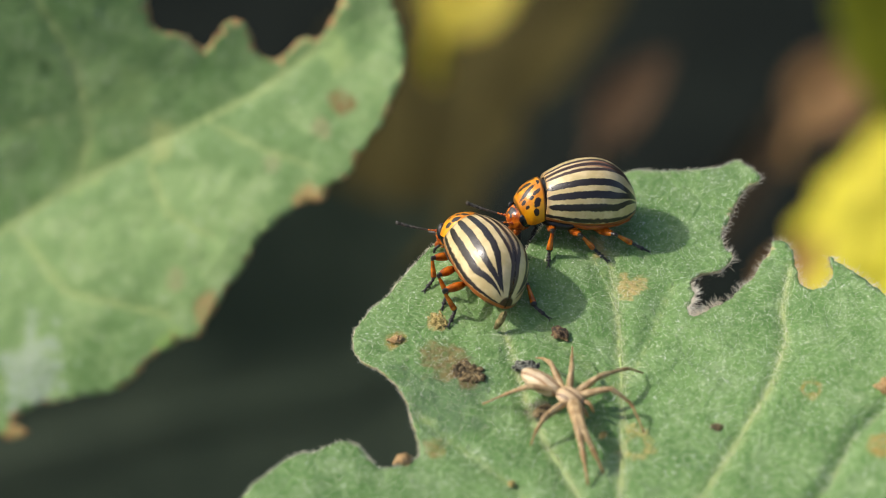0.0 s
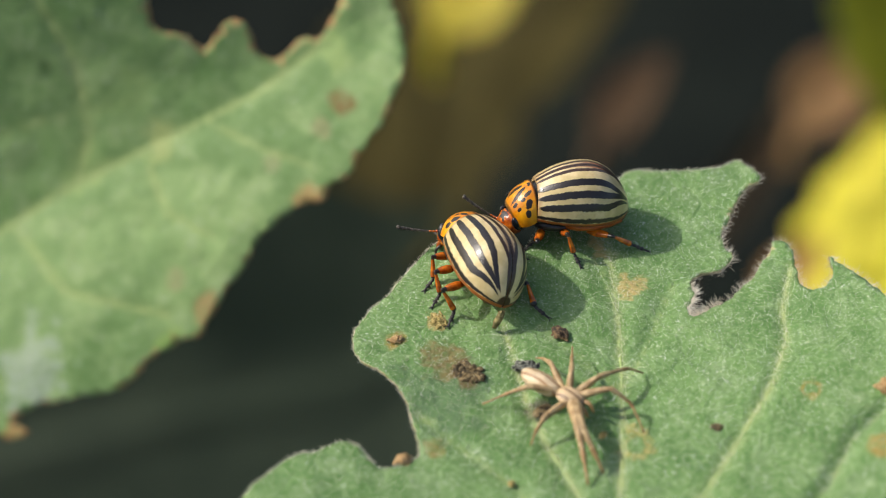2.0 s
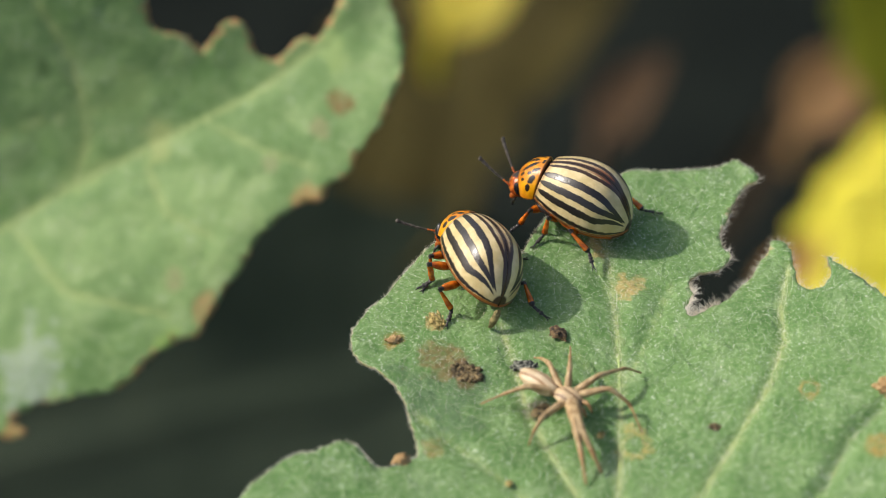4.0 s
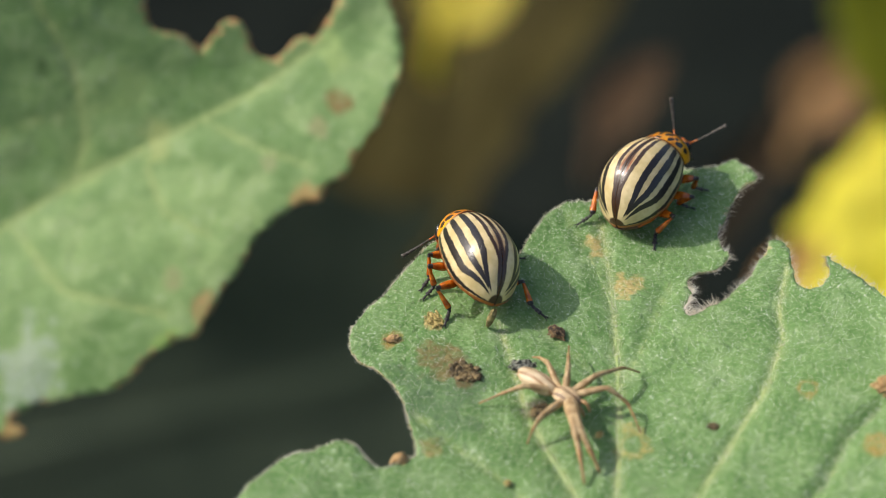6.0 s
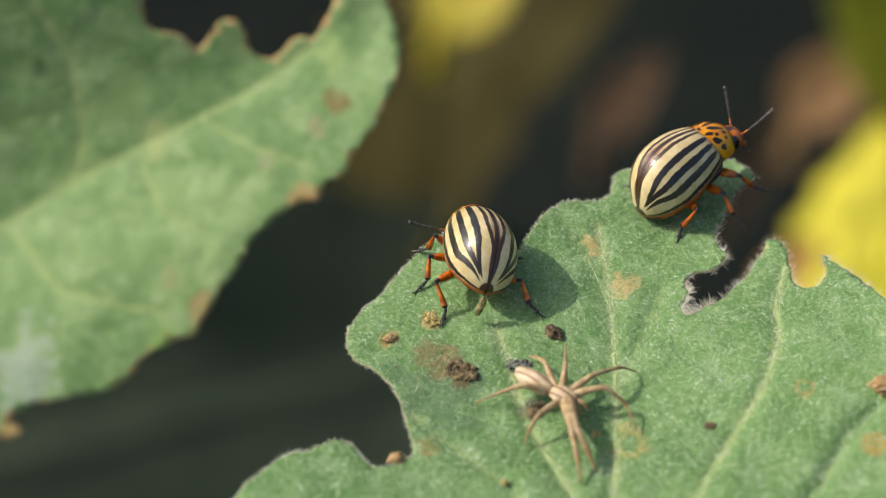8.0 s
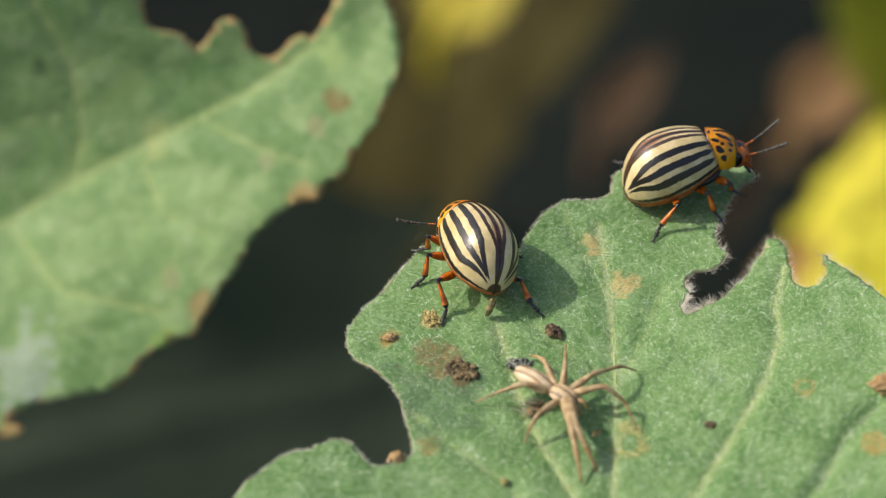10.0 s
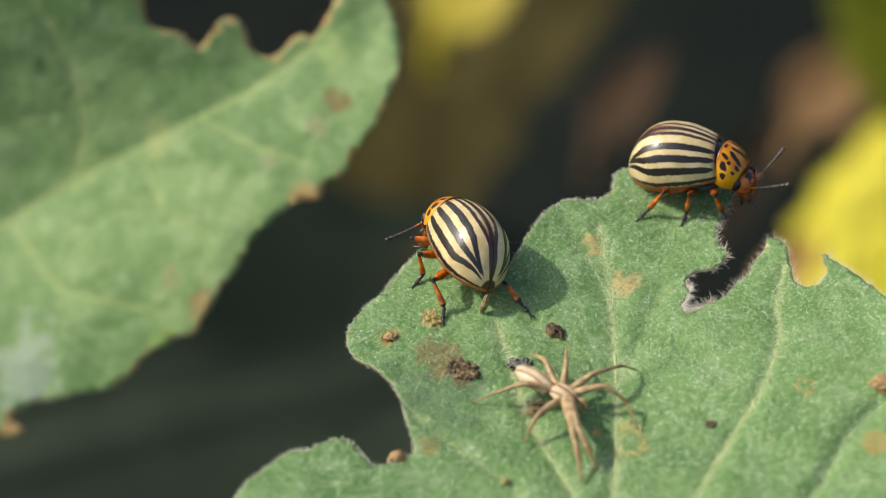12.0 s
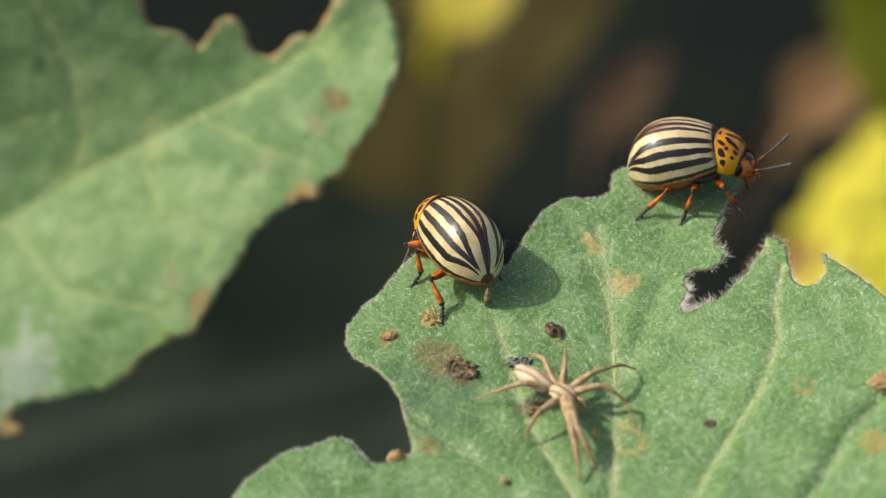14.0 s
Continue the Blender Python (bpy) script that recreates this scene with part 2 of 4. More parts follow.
def streaked(name, c1, c2, c3):
    """Straw with dark streaks along the spider's body."""
    m = Mat(name, 0.5)
    x, y, _ = m.split(m.coords())
    across = m.math("ADD", m.math("MULTIPLY", x, 0.68), m.math("MULTIPLY", y, 0.73))
    wave = m.math("SINE", m.math("ADD", m.math("MULTIPLY", across, 9500.0), m.math("MULTIPLY", m.noise(500, 2), 2.0)))
    col = m.mix(m.noise(1500, 4), c1, c2)
    m.color(m.mix(m.step(wave, 0.35, 0.8, 0.0, 0.9), col, c3))
    m.bump(m.noise(3500, 4), 0.00005, 0.8)
    return m.m


STRAW_STREAK = streaked("streaked_straw", (0.42, 0.29, 0.15), (0.60, 0.46, 0.28), (0.12, 0.058, 0.022))
STRAW_PALE = streaked("pale_straw", (0.40, 0.285, 0.15), (0.64, 0.53, 0.36), (0.24, 0.13, 0.05))
STRAW_DARK = plain("straw_dark", (0.22, 0.12, 0.045), (0.36, 0.22, 0.09), 0.5, 1300, 0.00005)
FRASS = plain("dark_frass", (0.024, 0.015, 0.009), (0.24, 0.15, 0.07), 0.8, 2600, 0.0002)
FRASS_GREY = plain("grey_frass", (0.018, 0.018, 0.016), (0.30, 0.31, 0.25), 0.8, 4200, 0.0002)
FRASS_OLIVE = plain("olive_frass", (0.10, 0.085, 0.025), (0.31, 0.25, 0.10), 0.8, 2600, 0.0002)
FRASS_BROWN = plain("brown_crust", (0.04, 0.03, 0.014), (0.25, 0.18, 0.08), 0.85, 3000, 0.0002)
CRUMB = plain("tan_crumb", (0.32, 0.19, 0.07), (0.52, 0.36, 0.17), 0.8, 2200, 0.0002)
PALE_CRUMB = plain("pale_crumb", (0.22, 0.18, 0.05), (0.56, 0.43, 0.16), 0.85, 3200, 0.0002)
# soil colour taken almost to black in place of the plants' shade
SOIL = plain("shade_dark_soil", (0.005, 0.0072, 0.006), (0.0092, 0.0125, 0.0098), 0.95, 14, 0.004, Specular_IOR_Level=0.1)
YELLOW_LEAF = plain("yellow_leaf", (0.78, 0.71, 0.022), (0.86, 0.80, 0.04), 0.6, 30, 0.0005)
FADED_LEAF = plain("faded_leaf", (0.44, 0.37, 0.014), (0.54, 0.46, 0.024), 0.6, 30, 0.0005)
DRY_LEAF = plain("dry_leaf", (0.22, 0.135, 0.062), (0.33, 0.205, 0.10), 0.8, 40, 0.0005, Specular_IOR_Level=0.1)
TAN_LEAF = plain("tan_leaf", (0.34, 0.19, 0.06), (0.46, 0.27, 0.10), 0.8, 40, 0.0005, Specular_IOR_Level=0.1)
# green darkened to carry the shade low among the plants
DULL_LEAF = plain("shade_toned_leaf", (0.042, 0.060, 0.040), (0.066, 0.088, 0.057), 0.6, 40, 0.0005, Specular_IOR_Level=0.1)
OLIVE_LEAF = plain("olive_leaf", (0.135, 0.155, 0.011), (0.19, 0.21, 0.016), 0.6, 40, 0.0005, Specular_IOR_Level=0.1)
# olive brown dimmed in colour to pass for half shade
BROWN_LEAF = plain("half_shade_olive_brown", (0.058, 0.049, 0.015), (0.086, 0.072, 0.021), 0.7, 50, 0.0004, Specular_IOR_Level=0.1)
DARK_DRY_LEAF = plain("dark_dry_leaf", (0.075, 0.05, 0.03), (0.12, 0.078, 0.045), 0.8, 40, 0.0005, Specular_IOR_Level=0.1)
# umber likewise holds its half shade in the colour
UMBER_LEAF = plain("half_shade_umber", (0.05, 0.037, 0.022), (0.075, 0.055, 0.034), 0.8, 40, 0.0005, Specular_IOR_Level=0.1)


# ---- mesh helpers (millimetres in, metres out) ----
def part(name, bm, material, parent=None, label="", smooth=True, unit=MM):
    """Links a bmesh as one mesh object under a thing or a part."""
    for v in bm.verts:
        v.co *= unit
    me = bpy.data.meshes.new(name)
    bm.to_mesh(me)
    bm.free()
    for m in material if isinstance(material, (list, tuple)) else (material,):
        me.materials.append(m)
    if smooth:
        me.polygons.foreach_set("use_smooth", [True] * len(me.polygons))
    ob = new(name, me)
    ob.parent = parent
    return tagged(ob, label)


def empty(name, at=(0, 0, 0)):
    ob = new(name)
    ob.empty_display_size = 0.002
    ob.location = Vector(at) * MM
    return ob


def rings(bm, loops, close=True, caps=True, mats=None, uv=None):
    """Skins a list of point rings; mats gives a slot for each band, uv a (u, v) for each ring point."""
    rows = [[bm.verts.new(p) for p in loop] for loop in loops]
    layer = bm.loops.layers.uv.verify() if uv else None
    n = len(rows[0])
    for i in range(len(rows) - 1):
        for j in range(n if close else n - 1):
            k = (j + 1) % n
            f = bm.faces.new((rows[i][j], rows[i][k], rows[i + 1][k], rows[i + 1][j]))
            if mats:
                f.material_index = mats[i]
            if uv:
                for lp, (a, b) in zip(f.loops, ((i, j), (i, k), (i + 1, k), (i + 1, j))):
                    lp[layer].uv = uv[a][b]
    if caps and close:
        for row, band in ((rows[0], 0), (rows[-1], -1)):
            f = bm.faces.new(row)
            if mats:
                f.material_index = mats[band]
    return rows


def smooth_line(pts, n):
    """n points evenly spread on a Catmull-Rom curve through pts."""
    p = [Vector(q) for q in pts]
    p = [p[0] * 2 - p[1], *p, p[-1] * 2 - p[-2]]
    out = []
    for i in range(n):
        s = i / (n - 1) * (len(p) - 3)
        k = min(int(s), len(p) - 4)
        f = s - k
        a, b, c, d = p[k:k + 4]
        out.append(0.5 * ((2 * b) + (c - a) * f + (2 * a - 5 * b + 4 * c - d) * f * f + (3 * b - a - 3 * c + d) * f ** 3))
    return out


def tube(bm, pts, radii, sides=8, mats=None):
    """A round tube along pts with a radius at each."""
    loops = []
    for i, p in enumerate(pts):
        d = (pts[min(i + 1, len(pts) - 1)] - pts[max(i - 1, 0)]).normalized()
        a = d.orthogonal().normalized() if i == 0 else (a - d * a.dot(d)).normalized()
        b = d.cross(a)
        loops.append([p + (a * math.cos(t) + b * math.sin(t)) * radii[i] for t in (2 * math.pi * k / sides for k in range(sides))])
    return rings(bm, loops, mats=mats)


def lathe(bm, prof, sides=12, squash=1.0, mats=None):
    """Turns a profile of (x, radius) about the x axis."""
    return rings(bm, [[Vector((x, r * math.cos(a), r * math.sin(a) * squash)) for a in (2 * math.pi * k / sides for k in range(sides))] for x, r in prof], mats=mats)


def blob(bm, centre, radii, rough=0.0, freq=1.0, seg=14, rng=10, seed=0):
    """An ellipsoid with an uneven skin."""
    ret = bmesh.ops.create_uvsphere(bm, u_segments=seg, v_segments=rng, radius=1.0)
    for v in ret["verts"]:
        k = 1 + rough * (noise.noise(v.co * freq * 2 + Vector((seed, seed * 2.3, 0))) + 0.6 * noise.noise(v.co * freq * 5.5 + Vector((seed, 0, seed))))
        v.co = Vector(centre) + Vector((v.co.x * radii[0], v.co.y * radii[1], v.co.z * radii[2])) * k


def pairs(text):
    return [tuple(float(c) for c in w.split(",")) for w in text.split()]


# ---- ground, far below the leaves ----
def ground():
    bm = bmesh.new()
    n = 70
    vs = {}
    for i in range(n + 1):
        for j in range(n + 1):
            x, y = (i / n - 0.5) * 2, (j / n - 0.5) * 2
            x, y = 40 * x * abs(x) ** 2.2, 40 * y * abs(y) ** 2.2 + 0.35
            near = math.exp(-(x * x + y * y) / 4)
            vs[i, j] = bm.verts.new((x, y, -0.42 + 0.03 * near * noise.noise(Vector((x * 9, y * 9, 0)))))
    for i in range(n):
        for j in range(n):
            bm.faces.new((vs[i, j], vs[i + 1, j], vs[i + 1, j + 1], vs[i, j + 1]))
    tagged(part("ground", bm, SOIL, unit=1.0), "crumbly field soil below the plants, their shade put into its dark colour", "soil", kind="structure")


ground()


# ---- leaves ----
from mathutils.geometry import delaunay_2d_cdt


def leaf_z(x, y):
    """Height of the chewed leaf's upper side, in mm."""
    z = 0.35 * math.sin(0.16 * x + 0.6) * math.cos(0.13 * y - 0.4)
    z -= 0.0022 * max(0.0, y - 4.0) ** 2
    z -= 0.003 * max(0.0, -x - 2.0) ** 2
    z += 0.0055 * max(0.0, x - 13.0) ** 2
    return z


def line_distance(x, y, line):
    best = 1e9
    for (ax, ay), (bx, by) in zip(line, line[1:]):
        dx, dy = bx - ax, by - ay
        k = max(0.0, min(1.0, ((x - ax) * dx + (y - ay) * dy) / (dx * dx + dy * dy + 1e-9)))
        best = min(best, (x - ax - k * dx) ** 2 + (y - ay - k * dy) ** 2)
    return math.sqrt(best)


def ragged(outline, step, jag, seed):
    """A closed, finely ragged rim through the outline's corners."""
    closed = [*outline, outline[0]]
    out = []
    for i in range(len(outline)):
        a, b, c, d = (Vector((*closed[k % len(outline)][:2], 0)) for k in (i - 1, i, i + 1, i + 2))
        n = max(2, int((c - b).length / step))
        for j in range(n):
            f = j / n
            out.append(b.lerp(c, f) + ((c - a) * f * (1 - f) ** 2 - (d - b) * f * f * (1 - f)) * 0.35)
    for i, p in enumerate(out):
        w = Vector((noise.noise(p * 1.7 + Vector((seed, 0, 0))) + 0.6 * noise.noise(p * 5 + Vector((0, seed, 0))), noise.noise(p * 1.7 + Vector((0, 0, seed + 4))) + 0.6 * noise.noise(p * 5 + Vector((9, 0, seed))), 0))
        out[i] = p + w * jag
    return [Vector((p.x, p.y)) for p in out]


def build_blade(thing, outline, height, veins, spacing, thick, jag, mats, seed, crease=0.25, scorch=lambda p: False):
    """A leaf blade with real thickness, creased along its veins; returns its rim and surface points."""
    rim = ragged(outline, spacing * 0.6, jag, seed)
    rnd = random.Random(seed)
    xs, ys = [p.x for p in rim], [p.y for p in rim]
    pts = list(rim)
    y = min(ys)
    while y < max(ys):
        x = min(xs)
        while x < max(xs):
            pts.append(Vector((x + rnd.uniform(-0.3, 0.3) * spacing, y + rnd.uniform(-0.3, 0.3) * spacing)))
            x += spacing
        y += spacing
    n = len(rim)
    for line, r in veins.items():
        if r < 0.13:
            continue
        for a, b in zip(line, line[1:]):
            a, b = Vector(a), Vector(b)
            out = Vector((a.y - b.y, b.x - a.x)).normalized()
            k = max(2, int((b - a).length / 0.3))
            pts += [a.lerp(b, i / k) + out * o for i in range(k) for o in (-0.24, 0.0, 0.24)]
    pts = pts[:len(rim)] + [p for p in pts[len(rim):] if min(xs) + 0.3 < p.x < max(xs) - 0.3]
    co, _, faces, orig, _, _ = delaunay_2d_cdt(pts, [(i, (i + 1) % n) for i in range(n)], [], 1, 1e-4)
    heavy = dict(veins)

    def top(p):
        ds = [(line_distance(p.x, p.y, v), r) for v, r in heavy.items()]
        d = min(ds)[0]
        fold = max((2.4 if r == 0.14 else 1.0) * math.exp(-(q / 0.7) ** 2) for q, r in ds)
        bulge = noise.noise(Vector((p.x * 0.35, p.y * 0.35, seed))) * 0.25 * min(1.0, d / 2) + 0.07 * noise.noise(Vector((p.x * 1.4, p.y * 1.4, seed)))
        return height(p.x, p.y) + bulge - crease * fold

    bm = bmesh.new()
    pale = bm.verts.layers.float.new("vein")
    up = [bm.verts.new((p.x, p.y, top(p))) for p in co]
    for v in up:
        v[pale] = max((0.15 if r == 0.14 else min(1.0, r / 0.2)) * math.exp(-(line_distance(v.co.x, v.co.y, line) / (0.12 + 0.5 * r)) ** 2) for line, r in heavy.items())
    low = [bm.verts.new((p.x, p.y, v.co.z - thick)) for p, v in zip(co, up)]
    edge_use = {}
    for f in faces:
        if len(set(f)) < 3:
            continue
        g = bm.faces.new([up[i] for i in f])
        bm.faces.new([low[i] for i in reversed(f)])
        for a, b in zip(f, (*f[1:], f[0])):
            edge_use[a, b] = g
    for (a, b), g in edge_use.items():
        if (b, a) not in edge_use:
            s = bm.faces.new((up[b], up[a], low[a], low[b]))
            s.material_index = 1
            if scorch(up[a].co):
                g.material_index = 1
    bm.normal_update()
    rim_pts = [(up[a].co.copy(), (up[b].co - up[a].co).normalized()) for (a, b) in edge_use if (b, a) not in edge_use]
    top_pts = [(g.calc_center_median(), g.normal.copy()) for g in set(edge_use.values())]
    top_pts.sort(key=lambda q: (q[0].x, q[0].y))
    rim_pts.sort(key=lambda q: (q[0].x, q[0].y))
    if sum(q[1].z for q in top_pts) < 0:
        bmesh.ops.reverse_faces(bm, faces=bm.faces)
        top_pts = [(a, -b) for a, b in top_pts]
    part("blade", bm, mats, thing)
    for line, r in veins.items():
        bm = bmesh.new()
        k = max(8, int(sum(math.dist(a, b) for a, b in zip(line, line[1:])) / 0.6))
        pts3 = [Vector((p.x + 0.3 * r * noise.noise(p * 1.3), p.y, top(p) - r * (0.5 + 0.5 * noise.noise(p * 0.9 + Vector((7, 0, 0)))))) for p in smooth_line([Vector((*q, 0)) for q in line], k)]
        tube(bm, pts3, [r * (0.03 + 0.4 * min(1.0, i / (0.35 * k)) + 0.4 * i / (k - 1)) * (1 + 0.2 * noise.noise(Vector((i * 0.4, r * 50, 0)))) for i in range(k)], 8)
        part("vein", bm, LEAF_VEIN, thing, "pale raised leaf vein")
    return rim_pts, top_pts


def down(thing, roots, seed, radius, material=None, label="short white hairs on the leaf"):
    """Fine white hairs; roots are (place, way, length)."""
    rnd = random.Random(seed)
    verts, faces = [], []
    for p, d, l, *own in roots:
        rad = own[0] if own else radius
        d = d.normalized()
        a = d.orthogonal().normalized()
        b = d.cross(a)
        bend = (a * rnd.uniform(-1, 1) + b * rnd.uniform(-1, 1)) * l * 0.25
        i = len(verts)
        for q, r in ((p, rad), (p + d * l * 0.55 + bend * 0.3, rad * 0.7)):
            verts += [(q + a * r) * MM, (q - a * r * 0.5 + b * r * 0.87) * MM, (q - a * r * 0.5 - b * r * 0.87) * MM]
        verts.append((p + d * l + bend) * MM)
        faces += [(i, i + 1, i + 4, i + 3), (i + 1, i + 2, i + 5, i + 4), (i + 2, i, i + 3, i + 5), (i + 3, i + 4, i + 6), (i + 4, i + 5, i + 6), (i + 5, i + 3, i + 6)]
    me = bpy.data.meshes.new("leaf_down")
    me.from_pydata(verts, [], faces)
    me.materials.append(material or HAIR)
    ob = new("leaf_down", me)
    ob.parent = thing
    return tagged(ob, label, kind="stuff")


def chewed_leaf():
    thing = tagged(empty("chewed_leaf"), "downy green leaf with ragged chewed rim and brown spots", "leaf")
    near = "-14.9,-27.4 -13.6,-25.5 -11.8,-23.6 -9.5,-22.9 -8.3,-22.1 -7.0,-22.0 -5.9,-22.9 -5.1,-24.1 -4.0,-24.5 -2.7,-23.8 -1.7,-22.9 -2.1,-20.4 -2.7,-17.5 -3.5,-15.7 -4.6,-14.3 -5.9,-13.3 -6.8,-11.9 -7.0,-10.2 -6.4,-8.2 -4.3,-5.4 -3.1,-3.3 -1.8,-1.1 -0.6,0.4 0.8,1.4 2.5,0.6 4.3,-1.5 5.4,-2.9"
    far = "6.0,-2.1 6.9,0.1 7.6,1.7 8.9,4.0 10.4,5.4 11.9,5.5 13.2,5.7 14.2,6.5 14.5,7.8 14.5,8.7 15.5,9.5 18.9,9.7 21.2,9.5 22.8,9.8 24.1,10.4 25.3,9.5 26.0,7.9"
    notch = "25.0,7.3 24.0,5.7 23.1,3.3 22.4,1.6 22.6,-0.2 23.2,-1.2 22.1,-2.8 20.5,-3.0 19.6,-4.1 19.9,-5.6 19.2,-7.1 19.6,-8.1 21.0,-7.2 22.2,-6.7 23.5,-5.2 24.7,-3.7 25.3,-2.4 26.0,-1.3 26.4,0.1 27.2,-0.0 27.9,-1.1 28.0,-3.3 28.2,-5.4 29.1,-6.2 30.2,-6.0 30.8,-4.5 30.7,-2.5 31.4,-3.9 33.1,-5.9 34.5,-8.2"
    base = "37.9,-13.4 40.5,-21.9 39.9,-32.4 34.2,-40.8 25.1,-47.0 14.3,-49.7 2.6,-48.9 -7.3,-43.8 -14.0,-37.0 -15.9,-31.0"
    outline = pairs(near) + pairs(far) + pairs(notch) + pairs(base)
    veins = {}
    for text, r in (("13.1,2.6 13.5,-2.7 13.7,-7.9 13.8,-14.2 13.6,-21.5 13.1,-28.6 12.0,-37.7 10.5,-45.3", 0.26),
                    ("27.6,-3.0 26.6,-7.9 26.6,-11.7 25.1,-16.6 22.4,-21.8 19.1,-27.9 15.0,-34.9 11.5,-41.5", 0.22),
                    ("4.7,-8.9 5.6,-12.8 6.5,-17.6 7.7,-21.3 9.3,-24.9 10.7,-28.5 11.5,-34.3", 0.24),
                    ("10.4,4.2 11.2,1.2 12.4,-2.1 13.6,-6.6", 0.1), ("18.2,-4.4 16.1,-10.5 14.1,-15.4", 0.1),
                    ("33.4,-20.1 30.7,-22.9 28.6,-27.3 24.6,-32.2 16.9,-37.6", 0.14),
                    ("7.6,-8.6 9.9,-11.6 12.0,-14.1 13.6,-16.0", 0.08), ("-1.9,-18.5 0.7,-21.4 4.9,-25.5 8.9,-31.4", 0.1)):
        veins[tuple(pairs(text))] = r
    rim, top = build_blade(thing, outline, leaf_z, veins, 0.5, 0.28, 0.16, (GREEN_LEAF, PALE_RIM), 3,
                           scorch=lambda p: p.x > 22.3 and -1.5 < p.y < 8.3 and noise.noise(p * 0.8) > -0.1)
    rnd = random.Random(5)
    roots, dry = [], []
    for p, t in rim:
        if p.y < -34:
            continue
        out = Vector((t.y, -t.x, 0))
        bitten = p.x > 19 and -8.5 < p.y < 9
        clump = math.dist(p[:2], (20.0, -6.9)) < 2.0
        for _ in range(26 if clump else int(4 + 10 * max(0.0, noise.noise(p * 0.7) + 0.3)) if bitten and p.y < 2 else 4 if bitten else 9):
            d = out * rnd.uniform(0.2, 1.0) + Vector((rnd.uniform(-0.6, 0.6), rnd.uniform(-0.6, 0.6), rnd.uniform(-0.2, 0.9)))
            (dry if bitten else roots).append((p + t * rnd.uniform(0, 0.3) - Vector((0, 0, rnd.uniform(0, 0.25))), d, rnd.uniform(0.3, 1.15) if clump else rnd.uniform(0.25, 0.95) if bitten else rnd.uniform(0.12, 0.42), 0.011 if bitten else 0.017))
    for _ in range(80000):
        p, n = rnd.choice(top)
        if p.y < -34:
            continue
        d = n + Vector((rnd.uniform(-1.6, 1.6), rnd.uniform(-1.6, 1.6), rnd.uniform(-0.5, 0.2)))
        small = rnd.random() < 0.94
        roots.append((p + Vector((rnd.uniform(-0.2, 0.2), rnd.uniform(-0.2, 0.2), -0.03)), d, rnd.uniform(0.09, 0.26) if small else rnd.uniform(0.3, 0.6), 0.0085 if small else 0.010))
    down(thing, roots, 6, 0.006)
    down(thing, dry, 7, 0.006, DRY_HAIR, "dry tangled hairs along the bitten rim")
    # the leaf's own stalk, below the picture
    bm = bmesh.new()
    tube(bm, smooth_line([(10.5, -45, -1), (9, -58, -4), (4, -75, -20), (-6, -84, -60), (-12, -86, -150)], 24), [0.9 + 0.03 * i for i in range(24)], 10)
    part("stalk", bm, LEAF_VEIN, thing, "pale green leaf stalk")


